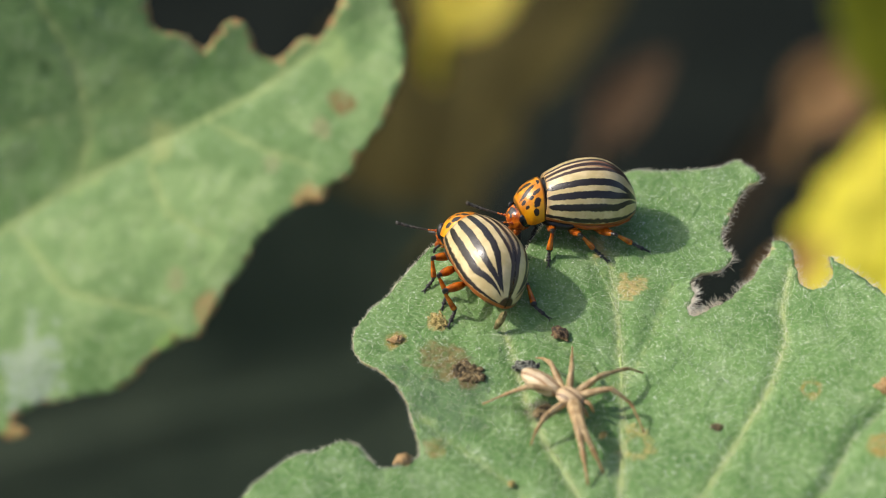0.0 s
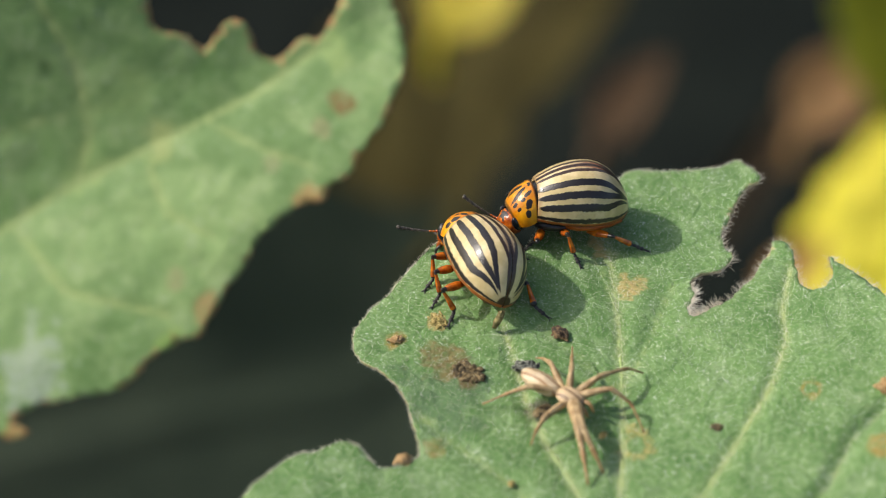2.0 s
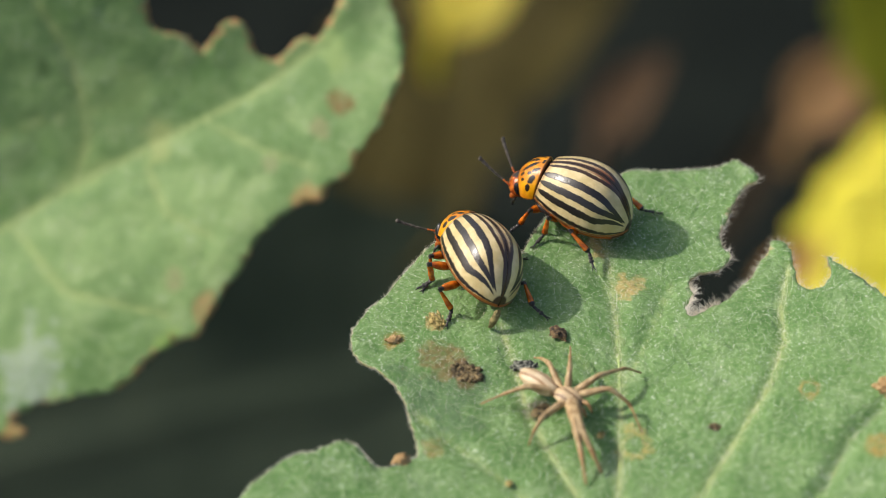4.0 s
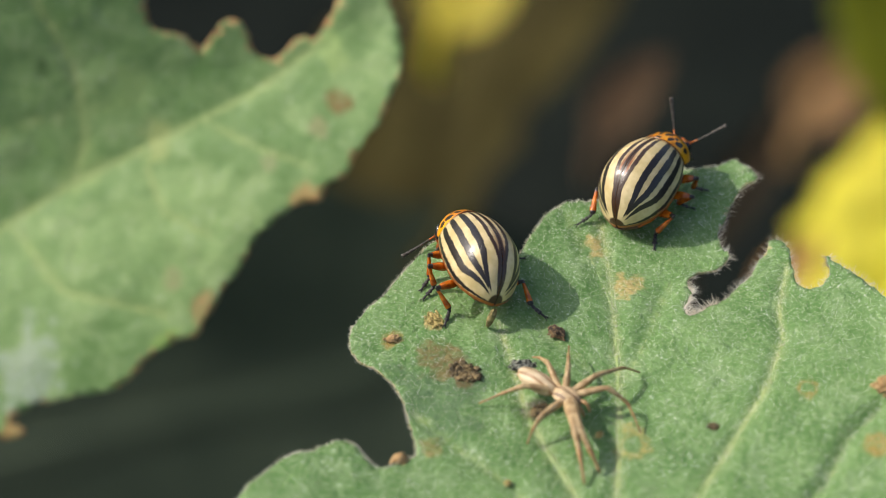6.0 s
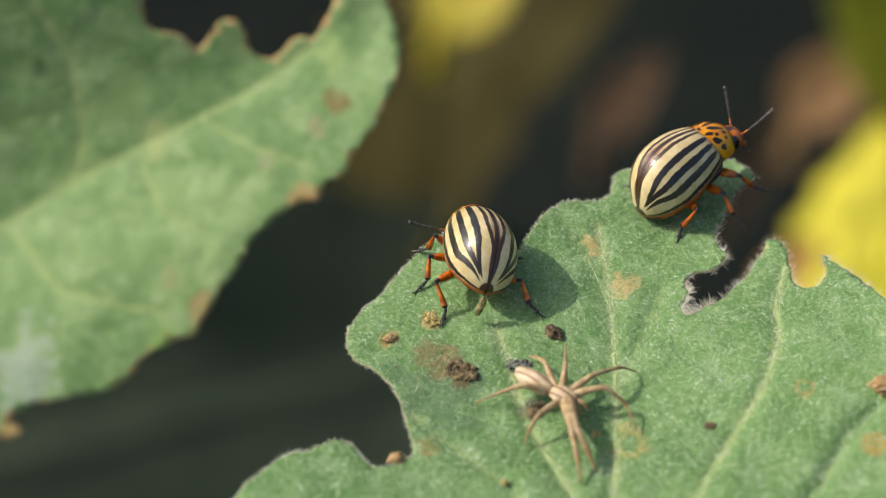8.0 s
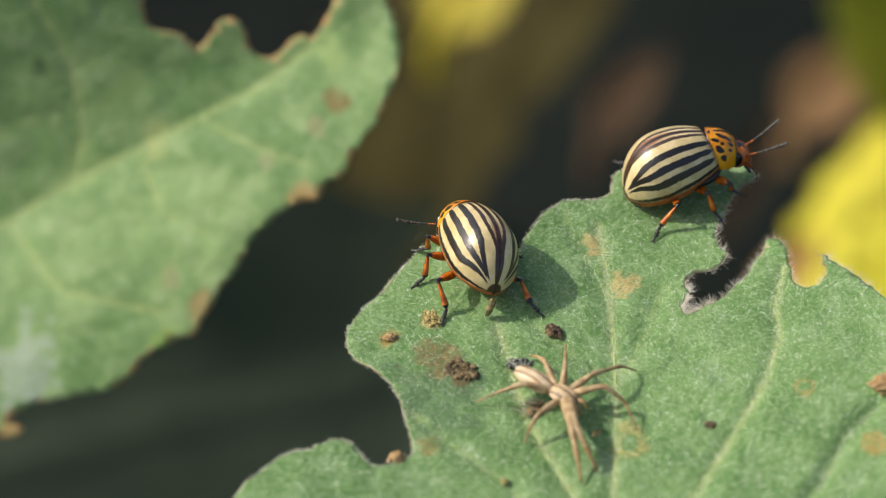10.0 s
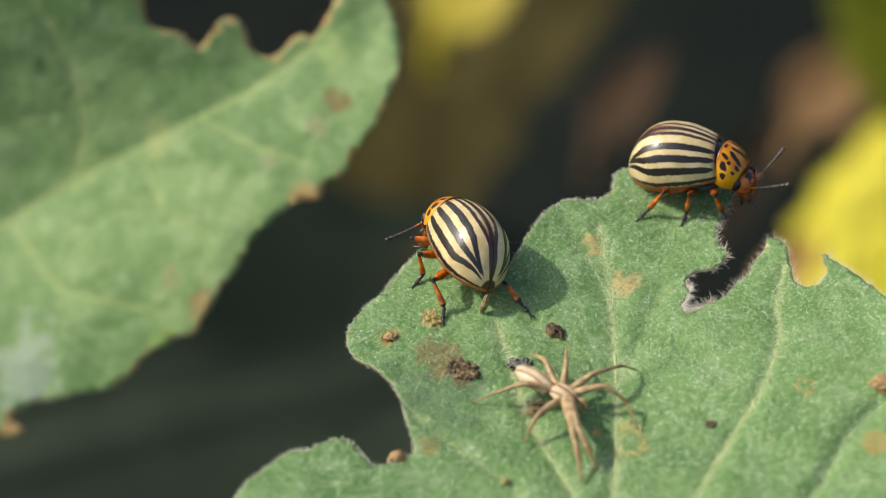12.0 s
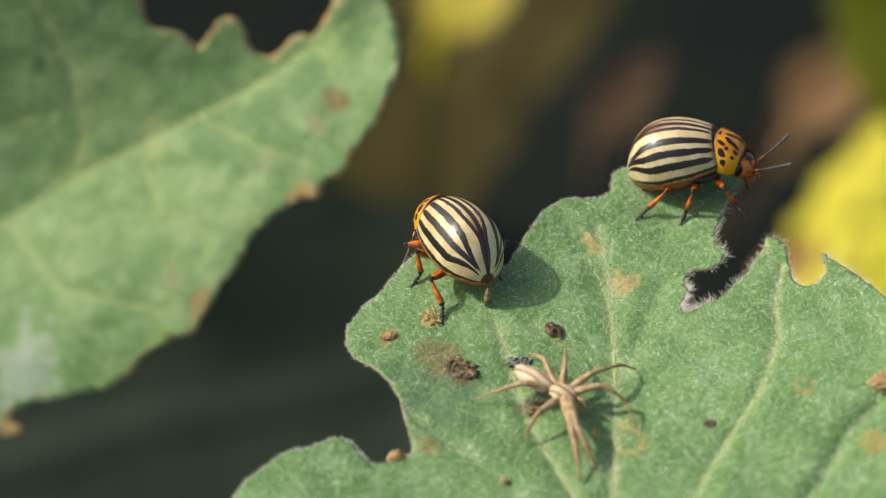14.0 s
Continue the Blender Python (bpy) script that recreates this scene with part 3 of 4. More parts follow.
def side_leaf():
    thing = tagged(empty("side_leaf"), "broad green leaf with bitten top and scorched teeth", "leaf")
    n = Vector((-0.2426, -0.6706, 0.7011))
    ux = Vector((0.9403, -0.3402, 0.0))
    m = Matrix((ux, n.cross(ux), n)).transposed().to_4x4()
    thing.matrix_world = Matrix.Translation(Vector((-22.0, 35.07, -20.83)) * MM) @ m
    low = "-21.8,-31.3 -16.4,-29.4 -14.5,-29.1 -11.9,-29.3 -10.6,-28.1 -12.5,-27.8 -10.5,-25.7 -6.9,-24.1 -3.3,-22.4 -1.3,-20.4 -0.3,-18.4 2.0,-16.6 3.8,-15.3 4.2,-13.7 4.9,-12.3 5.0,-10.9 6.2,-8.7 6.8,-6.1 8.2,-3.9 10.0,-1.9 12.0,-0.9 12.3,0.6 14.0,2.1 14.4,4.2 15.5,7.1 16.1,10.0 16.3,12.6 15.8,14.6 14.1,17.4 12.1,20.2 9.8,22.3 8.7,20.5"
    bite = "9.1,17.9 8.9,16.8 8.5,15.4 7.9,14.0 7.4,13.3 6.4,13.5 5.8,12.8 4.8,11.2 3.5,10.7 2.4,10.9 1.7,12.1 1.0,13.2 0.1,13.5 -0.9,12.5 -1.7,11.0 -2.4,9.8 -3.0,10.3 -4.5,10.8 -6.1,10.8 -7.1,11.1 -7.6,12.2 -7.8,13.4 -8.6,15.9 -18.9,19.5 -28.7,16.9 -34.4,9.1 -34.7,-5.3 -33.0,-20.3 -27.2,-28.8"
    veins = {}
    for text, r in (("7.8,12.8 3.1,7.3 -1.6,3.5 -6.7,-0.6 -12.4,-5.1 -18.0,-10.5 -29.1,-21.6", 0.22), ("-18.0,11.5 -13.6,6.0 -11.5,-0.0 -11.9,-4.8", 0.22),
                    ("-20.2,-2.0 -15.1,0.5 -10.0,3.0", 0.12), ("2.7,-6.5 -2.1,-5.4 -6.3,-0.2", 0.15), ("10.7,1.8 4.3,2.5 -1.1,3.9", 0.15), ("0.3,-14.5 -9.9,-14.8 -16.9,-10.0", 0.18)):
        veins[tuple(pairs(text))] = r
    teeth = [(3.9, -14.0), (11.2, -0.9), (13.8, 2.6), (-11.3, -28.7), (-2.0, -21.0)]

    def scorch(p):
        return (p.y > 9.5 and -10 < p.x < 10) or any(math.dist(p[:2], q) < 1.7 for q in teeth) or noise.noise(p * 0.6) > 0.1

    def curve(x, y):
        over = max(0.0, (y * 0.74 - x * 0.68) * 0.99 - 3.6)
        return 0.7 * math.sin(0.11 * x - 0.15 * y) - 0.0016 * (x + y * 0.3) ** 2 + 0.44 * over * over / (over + 2.5)

    build_blade(thing, pairs(low) + pairs(bite), curve, veins, 0.8, 0.3, 0.3, (SIDE_LEAF, LEAF_RIM), 11, 0.16, scorch)
    bm = bmesh.new()
    tube(bm, smooth_line([(-29, -21.6, 0), (-45, -36, -3), (-60, -60, -30), (-64, -90, -80)], 20), [0.9 + 0.04 * i for i in range(20)], 10)
    part("stalk", bm, LEAF_VEIN, thing, "pale green leaf stalk")


chewed_leaf()
side_leaf()


# ---- far plants, out of focus ----
def far_leaf(name, label, at, normal, turn, length, width, material, seed, fold=0.15):
    """A whole leaf far off: pointed oval with toothed rim, midrib fold and stalk, in mm."""
    thing = tagged(empty(name), label, "leaf")
    n = Vector(normal).normalized()
    q = n.to_track_quat("Z", "Y").to_matrix().to_4x4()
    thing.matrix_world = Matrix.Translation(Vector(at) * MM) @ q @ pose(0, 0, 0, 0, 0, turn)
    bm = bmesh.new()
    loops = []
    ns, nw = 18, 10
    for i in range(ns + 1):
        s = i / ns
        w = width / 2 * (math.sin(math.pi * s ** 0.8) ** 0.8) * (1 + 0.08 * math.sin(s * 40 + seed)) + 0.3
        loops.append([Vector((length * (s - 0.5), w * k, fold * abs(k) * w + 0.05 * length * noise.noise(Vector((s * 3, k * 2, seed))) - 0.1 * length * s * s)) for k in (2 * j / nw - 1 for j in range(nw + 1))])
    rings(bm, loops, close=False, caps=False)
    bmesh.ops.solidify(bm, geom=bm.faces[:], thickness=0.4)
    part("blade", bm, material, thing)
    bm = bmesh.new()
    tube(bm, smooth_line([(length * 0.5, 0, -0.1 * length), (0, 0, -0.6), (-length * 0.5, 0, 0), (-length * 0.8, 0, -length * 0.3)], 14), [0.4 + 0.1 * i for i in range(14)], 6)
    part("midrib", bm, material, thing)
    return thing


far_leaf("yellow_leaf", "large bright yellow withered leaf in sunlight", (88.0, 284.2, -252.3), (-0.68, -0.38, 0.64), 122, 66, 50, YELLOW_LEAF, 1, 0.05)
far_leaf("yellow_leaf", "small faded yellow leaf hanging behind the plants", (6.6, 320.5, -217.5), (-0.5, -0.5, 0.7), 85, 27, 21, FADED_LEAF, 2)
far_leaf("dry_leaf", "curled dry brown leaf", (75, 299.6, -228.2), (-0.5, -0.5, 0.7), 80, 22, 16, DRY_LEAF, 3, 0.4)
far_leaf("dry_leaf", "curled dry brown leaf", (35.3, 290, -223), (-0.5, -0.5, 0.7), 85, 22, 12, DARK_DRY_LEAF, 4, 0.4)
far_leaf("dry_leaf", "curled dry brown leaf", (62.3, 242.4, -223.9), (-0.5, -0.5, 0.7), 80, 17, 8, TAN_LEAF, 5, 0.4)
far_leaf("olive_leaf", "dull olive green leaf", (92, 305, -205), (-0.3, -0.6, 0.6), 100, 60, 34, OLIVE_LEAF, 6)
far_leaf("olive_leaf", "broad olive brown leaf, half shade put into its colour", (-1, 351, -261), (-0.5, -0.5, 0.65), 110, 100, 50, BROWN_LEAF, 7)
far_leaf("dry_leaf", "narrow hanging umber leaf, half shade put into its colour", (63.6, 330.6, -275.5), (-0.5, -0.5, 0.7), 86, 46, 11, UMBER_LEAF, 10)
far_leaf("dull_leaf", "low green leaf, darkened in colour as if in shade", (-35, 300, -310), (-0.1, -0.6, 0.5), 20, 160, 90, DULL_LEAF, 8)
far_leaf("olive_leaf", "olive brown leaf, half shade put into its colour", (21, 345, -249), (-0.6, -0.45, 0.7), 80, 50, 26, BROWN_LEAF, 9)


# ---- crumbs and droppings on the leaf ----
def crumb(name, label, x, y, r, material, seed, stretch=1.0, flat=0.65, grains=40):
    """A crumbly lump: an uneven core with grains stuck to it."""
    rnd = random.Random(seed)
    bm = bmesh.new()
    blob(bm, (0, 0, r * flat * 0.45), (r * stretch * 0.82, r * 0.82, r * flat * 0.8), 0.55, 1.4, 22, 14, seed)
    for k in range(grains):
        a, d = rnd.uniform(0, 2 * math.pi), rnd.uniform(0.0, 1.25) ** 0.6
        g = r * (0.06 + 0.2 * rnd.random() ** 3)
        h = r * flat * math.sqrt(max(0.0, 1 - d * d)) * rnd.uniform(0.7, 1.2)
        blob(bm, (r * stretch * d * math.cos(a), r * d * math.sin(a), h + g * 0.2), (g * rnd.uniform(0.7, 2.0), g * rnd.uniform(0.7, 1.3), g * 0.8), 0.8, 1.7, 8, 6, seed + k)
    ob = tagged(part(name, bm, material), label, "dropping" if "frass" in name else "crumb")
    ob.location = Vector((x, y, leaf_z(x, y))) * MM
    ob.rotation_euler = (0, 0, seed * 1.3)


crumb("frass_pellet", "dark brown dropping on the leaf", 9.1, -9.9, 0.62, FRASS, 1.8, 1.4, 0.6)
crumb("frass_pellet", "grey speckled crumbly dropping on the leaf", 6.4, -13.4, 0.66, FRASS_GREY, 0.1, 1.5, 0.3, 70)
crumb("frass_pellet", "dark dropping under the spider", 7.6, -18.3, 0.62, FRASS_BROWN, 3.1, 1.5, 0.4, 60)
crumb("frass_pellet", "dark brown dried clump on the leaf", 1.9, -14.1, 0.85, FRASS_BROWN, 4.3, 1.4, 0.09, 110)
crumb("crumb", "reddish brown crumb on the leaf", -3.7, -10.6, 0.42, CRUMB, 5.2, 1.5, 0.4)
crumb("crumb", "pale tan crumb beside the beetle's foot", -0.4, -8.4, 0.66, PALE_CRUMB, 6.4, 1.3, 0.10, 70)
crumb("crumb", "tan crumb on the leaf's rim", -3.0, -23.7, 0.55, CRUMB, 7.7)
crumb("crumb", "small tan crumb on the leaf", 5.1, -25.9, 0.3, PALE_CRUMB, 8.2)
crumb("crumb", "small pale crumb on the leaf", 12.1, -20.9, 0.3, PALE_CRUMB, 3.2, 1.4, 0.4)
crumb("crumb", "reddish brown scrap on the leaf", 33.9, -18.4, 0.9, CRUMB, 2.6, 1.2, 0.6)
crumb("frass_pellet", "tiny dark dropping on the leaf", 20.7, -20.8, 0.36, FRASS_BROWN, 9.6, 1.2, 0.35)


# ---- the straw-coloured spider ----
def spider():
    thing = tagged(empty("spider", (9.0, -17.6, leaf_z(9, -17.6))), "straw-coloured long-legged spider lying still on the leaf", "spider")
    o = Vector((9.0, -17.6, leaf_z(9, -17.6)))
    ax = Vector((0.73, -0.68, 0.03)).normalized()
    side = Vector((0, 0, 1)).cross(ax).normalized()
    up = ax.cross(side)
    m = Matrix((ax, side, up)).transposed().to_4x4()
    bm = bmesh.new()
    blob(bm, (0, 0, 0), (1.95, 0.92, 0.72), 0.1, 1.0, 24, 18, 1)
    for v in bm.verts:
        v.co.y *= 1 - 0.16 * (v.co.x + 1.8) / 3.6
    bmesh.ops.transform(bm, matrix=Matrix.Translation(Vector((7.5, -16.5, 1.15)) - o) @ m, verts=bm.verts)
    part("abdomen", bm, STRAW_PALE, thing, "pale tapered abdomen with brown streaks")
    bm = bmesh.new()
    blob(bm, (0, 0, 0), (1.3, 0.92, 0.55), 0.12, 1.0, 20, 16, 2)
    bmesh.ops.transform(bm, matrix=Matrix.Translation(Vector((9.7, -18.2, 1.25)) - o) @ m, verts=bm.verts)
    part("cephalothorax", bm, STRAW_STREAK, thing, "tan head and chest with dark streaks")
    for text in ("8.9,-17.5,1.2 6.5,-17.7,1.9 4.8,-17.5,0.9 3.0,-17.7,0.0", "9.1,-17.3,1.2 8.3,-15.1,1.8 7.7,-13.7,1.0 7.2,-12.7,0.1",
                 "9.6,-17.6,1.3 9.8,-16.4,2.4 9.9,-14.3,1.8 10.0,-12.5,1.1", "10.2,-17.8,1.4 11.9,-17.1,2.4 14.1,-15.3,1.5 15.4,-14.5,0.2",
                 "10.3,-18.2,1.4 12.7,-18.4,2.4 14.3,-19.0,1.3 15.2,-21.0,0.2", "9.8,-18.8,1.3 10.1,-22.2,2.1 10.5,-24.3,1.0 10.8,-26.3,0.05",
                 "10.0,-18.8,1.3 10.4,-22.2,2.1 11.4,-24.1,1.0 12.0,-25.1,0.05", "9.3,-18.8,1.3 7.7,-20.7,1.7 7.0,-21.3,0.7 6.6,-22.0,-0.1"):
        bm = bmesh.new()
        p = [Vector(q) - o for q in pairs(text)]
        stout = 1.5 if p[-1].y < -6 else 0.95
        bent = [p[0]]
        for a, b, c in zip(p, p[1:], p[2:]):                 # straight shanks, short knees
            bent += [b.lerp(a, 0.16), b.lerp(c, 0.16)]
        tube(bm, smooth_line([*bent, p[-1]], 20), [stout * (0.30 - 0.0125 * i) * (1 + 0.12 * math.sin(i * 1.05)) for i in range(20)], 8, [0] * 11 + [1] * 8)
        part("leg", bm, (STRAW, STRAW_DARK), thing)
    for s in (-1, 1):
        bm = bmesh.new()
        c = Vector((10.4, -18.9, 1.2)) - o + side * 0.35 * s
        tube(bm, smooth_line([c, c + ax * 0.7 + up * 0.15, c + ax * 1.1 - up * 0.5], 8), [0.2, 0.2, 0.18, 0.16, 0.15, 0.14, 0.12, 0.06], 8)
        part("palp", bm, STRAW_DARK, thing)


spider()


# ---- the beetles ----
def shell_size(s, wide, tall, form):
    """Half width and height of the wing cases at s from front to tip; form: where they are widest, how far they
    narrow and drop to the front, how blunt the tip is in plan and in profile."""
    peak, narrow, drop, blunt, round_off = form
    if s > peak:
        q = (s - peak) / (1 - peak)
        return wide * max(0.0, 1 - q ** 2.2) ** blunt, tall * max(0.0, 1 - q ** 2.1) ** round_off
    q = (peak - s) / peak
    return wide * (1 - narrow * q ** 2.2), tall * (1 - drop * q ** 2)


NECK, FACE = Vector((3.8, 0, 0.2)), Vector((5.4, 0, 0.6))


def beetle(label, wide, tall, long, form, shell, dropping=False, shield=1.0, rim=0.12):
    """A striped leaf beetle; x forward, z up, the shell's rim at z = 0. Returns the thing and its moving parts."""
    thing = tagged(empty("leaf_beetle"), label, "beetle", "striped beetles on the leaf")
    for sgn in (1, -1):
        bm = bmesh.new()
        loops, uv = [], []
        ns, nt = 44, 22
        for i in range(-2, ns + 1):
            s = max(0.0, 1 - (1 - max(i, 0) / ns) ** 1.7)
            w, h = shell_size(min(s, 0.9995), wide, tall, form)
            k = 1.0 if i >= 0 else (0.965 if i == -1 else 0.86)
            x = 3.9 - long * s + (0.0 if i >= 0 else (0.05 if i == -1 else 0.02))
            row, tex = [], []
            for j in range(nt + 3):
                a = math.pi / 2 * min(j / nt, 1.0)
                y, z = w * math.sin(a) ** 0.88, h * math.cos(a) ** 0.86 if j < nt else 0.0
                if j > nt:
                    y, z = w * (0.97 if j == nt + 1 else 0.88), -0.22 if j == nt + 1 else -0.26
                y = max(y, 0.02)
                z = z * k - 0.02 * math.exp(-(y / 0.12) ** 2)
                row.append(Vector((x, sgn * y * k, z + rim)))
                tex.append((min(j / nt, 1.02), s))
            loops.append(row if sgn > 0 else row[::-1])
            uv.append(tex if sgn > 0 else tex[::-1])
        rings(bm, loops, close=False, caps=False, uv=uv)
        part("elytron", bm, shell, thing)
    # abdomen, with the orange rim that shows below the wing cases
    bm = bmesh.new()
    lathe(bm, [(-4.2, 0.05), (-4.1, 0.6), (-3.5, 1.6), (-2.4, 2.3), (-0.8, 2.8), (0.5, 2.85), (1.4, 2.5), (1.9, 1.6), (2.0, 0.05)], 28, 0.28)
    for v in bm.verts:
        v.co.x = 3.9 - (3.9 - v.co.x) * long / 8.2
        v.co.y *= wide / 3.1
        v.co.z -= 0.1
    for f in bm.faces:
        f.material_index = int(f.calc_center_median().x < 3.9 - 0.90 * long)
    part("abdomen", bm, (BELLY, TAIL), thing, "orange-brown belly with a dark tail")
    bm = bmesh.new()
    blob(bm, (2.3, 0, -0.35), (2.3, 2.35, 0.8), 0.06, 1.2, 24, 14, 3)
    part("thorax", bm, BLACK, thing, "black underside of the chest")
    # neck shield, bowed forward with the head
    neck, face = Matrix.Translation(-NECK), Matrix.Translation(-FACE)
    bm = bmesh.new()
    loops, uv = [], []
    ns, nt = 16, 32
    for i in range(-1, ns + 2):
        q = min(max(i / ns, 0.0), 1.0)
        w = (2.12 - 0.12 * (1 - q) ** 2 - 0.8 * q ** 3) * shield
        h = (2.72 - 0.2 * q - 0.95 * q ** 3) * shield
        k = 0.9 if i < 0 else (0.86 if i > ns else 1.0)
        row, tex = [], []
        for j in range(nt + 1):
            u = 2 * j / nt - 1
            a = math.pi / 2 * u
            xx = 3.98 - 0.3 * math.cos(a) * (1 - q) + 2.05 * q + 0.22 * u * u * (1 - q) - 0.3 * u * u * q
            row.append(Vector((xx + (0.03 if i > ns else 0), w * wide / 3.2 * math.sin(a) * k, (h * tall / 4.15 * math.cos(a) ** 0.8 if abs(u) < 1 else 0.0) * k + 0.2 - 0.3 * q)))
            tex.append((u, q))
        loops.append(row)
        uv.append(tex)
    rings(bm, loops, close=False, caps=False, uv=uv)
    bm.transform(neck)
    ring = bmesh.new()
    rings(ring, [[Vector((x, 2.0 * k * wide / 3.2 * math.sin(a), 2.62 * k * tall / 4.15 * math.cos(a) ** 0.8 if abs(u) < 1 else 0.0)) for u in (2 * j / 24 - 1 for j in range(25)) for a in (math.pi / 2 * u,)]
                 for x, k in ((3.3, 1.02), (3.7, 1.06), (3.95, 1.0), (4.3, 0.93), (4.6, 0.85))], close=False, caps=False)
    part("collar", ring, BLACK, thing, "black groove between shield and wing cases")
    pronotum = part("pronotum", bm, SHIELD, thing, "orange neck shield with black spots")
    # head
    bm = bmesh.new()
    blob(bm, (6.05, 0, 0.05), (1.15, 1.22, 1.05), 0.05, 1.0, 24, 16, 5)
    for f in bm.faces:
        c = f.calc_center_median()
        if c.x < 5.95 or (abs(c.y) < 0.34 and 6.1 < c.x < 6.75 and c.z > 0.3):
            f.material_index = 1
    bm.transform(face)
    head = part("head", bm, (ORANGE, BLACK), thing, "orange head with a black brow mark")
    for sgn in (1, -1):
        bm = bmesh.new()
        blob(bm, (6.02, 1.04 * sgn, 0.30), (0.42, 0.32, 0.68), 0, 1, 16, 12)
        bm.transform(face)
        part("eye", bm, EYE_BLACK, head, "glossy black eye")
        bm = bmesh.new()
        tube(bm, smooth_line([(6.75, 0.42 * sgn, -0.55), (7.15, 0.42 * sgn, -0.8), (7.3, 0.12 * sgn, -0.95)], 7), [0.3, 0.3, 0.27, 0.23, 0.18, 0.12, 0.05], 8)
        bm.transform(face)
        part("mandible", bm, BELLY, head)
        bm = bmesh.new()
        tube(bm, smooth_line([(6.7, 0.55 * sgn, -0.75), (7.05, 0.75 * sgn, -1.1), (7.2, 0.7 * sgn, -1.45)], 7), [0.1, 0.13, 0.1, 0.14, 0.1, 0.12, 0.05], 7)
        bm.transform(face)
        part("palp", bm, BLACK, head)
    feelers = []
    for sgn in (1, -1):
        bm = bmesh.new()
        prof, mats = [], []
        x = 0.0
        for k in range(11):
            l = 0.36 if k == 0 else 0.25 + 0.012 * k
            r = 0.14 if k == 0 else 0.085 + 0.014 * max(0, k - 3)
            prof += [(x, r * 0.45), (x + l * 0.35, r * 0.85), (x + l * 0.8, r), (x + l, r * 0.45)]
            mats += [0 if k < 3 else 1] * 4
            x += l
        lathe(bm, prof, 8, 1.0, mats)
        for v in bm.verts:
            v.co.z += 0.035 * v.co.x ** 2
        f = part("antenna", bm, (ORANGE, FEELER), thing, "beaded feeler, orange with a dark tip")
        feelers.append((f, sgn))
    legs = []
    for hip, lens in (((3.3, 1.15, -1.05), (2.0, 1.85, 1.3)), ((1.7, 1.5, -1.05), (2.15, 1.95, 1.4)), ((-0.4, 1.6, -0.95), (2.5, 2.3, 1.5))):
        for sgn in (1, -1):
            fl, tl, sl = lens
            bm = bmesh.new()
            lathe(bm, [(-0.15, 0.12), (0.0, 0.26), (fl * 0.3, 0.38), (fl * 0.55, 0.37), (fl * 0.75, 0.29), (fl * 0.86, 0.21), (fl * 0.93, 0.17), (fl, 0.18), (fl + 0.1, 0.08)], 14, 0.85, [0, 0, 0, 0, 0, 1, 1, 1])
            femur = part("femur", bm, (ORANGE, BLACK), thing, "orange thigh with a black knee")
            bm = bmesh.new()
            lathe(bm, [(-0.1, 0.08), (0, 0.16), (tl * 0.1, 0.14), (tl * 0.2, 0.15), (tl * 0.4, 0.19), (tl * 0.7, 0.25), (tl * 0.87, 0.28), (tl * 0.95, 0.24), (tl, 0.1)], 12, 0.9, [1, 1, 0, 0, 0, 0, 1, 1])
            tibia = part("tibia", bm, (ORANGE, BLACK), thing, "orange shin with black ends")
            bm = bmesh.new()
            x = 0.0
            prof = []
            for k, (l, r) in enumerate(((0.3, 0.17), (0.25, 0.2), (0.25, 0.23), (0.4, 0.1))):
                l *= sl / 1.2
                prof += [(x, 0.08), (x + l * 0.55, r), (x + l * 0.92, r * 0.9), (x + l, 0.08)]
                x += l
            lathe(bm, prof, 8, 0.6)
            for c in (-1, 1):
                tube(bm, [Vector((x - 0.05, 0.03 * c, 0)), Vector((x + 0.15, 0.13 * c, 0.03)), Vector((x + 0.28, 0.17 * c, -0.1))], [0.05, 0.04, 0.015], 6)
            tarsus = part("tarsus", bm, BLACK, thing, "black jointed foot with two claws")
            legs.append((femur, tibia, tarsus, Vector((hip[0], hip[1] * sgn, hip[2])), fl, tl, sl, sgn))
    if dropping:
        bm = bmesh.new()
        blob(bm, (-4.45, 0.0, -1.0), (0.3, 0.28, 0.85), 0.4, 1.5, 18, 16, 4)
        part("dropping", bm, FRASS_OLIVE, thing, "olive brown dropping hanging from the tail")
    return thing, legs, feelers, pronotum, head


BEETLE_A = beetle("striped leaf beetle, cream and black, standing at the leaf's rim", 2.82, 3.94, 8.0, (0.52, 0.23, 0.286, 0.62, 0.62), SHELL_A, True, 0.98)
BEETLE_B = beetle("striped leaf beetle, cream and black, walking over the leaf", 3.02, 3.82, 7.71, (0.5, 0.31, 0.36, 0.58, 0.66), SHELL_B, shield=1.02, rim=0.44)

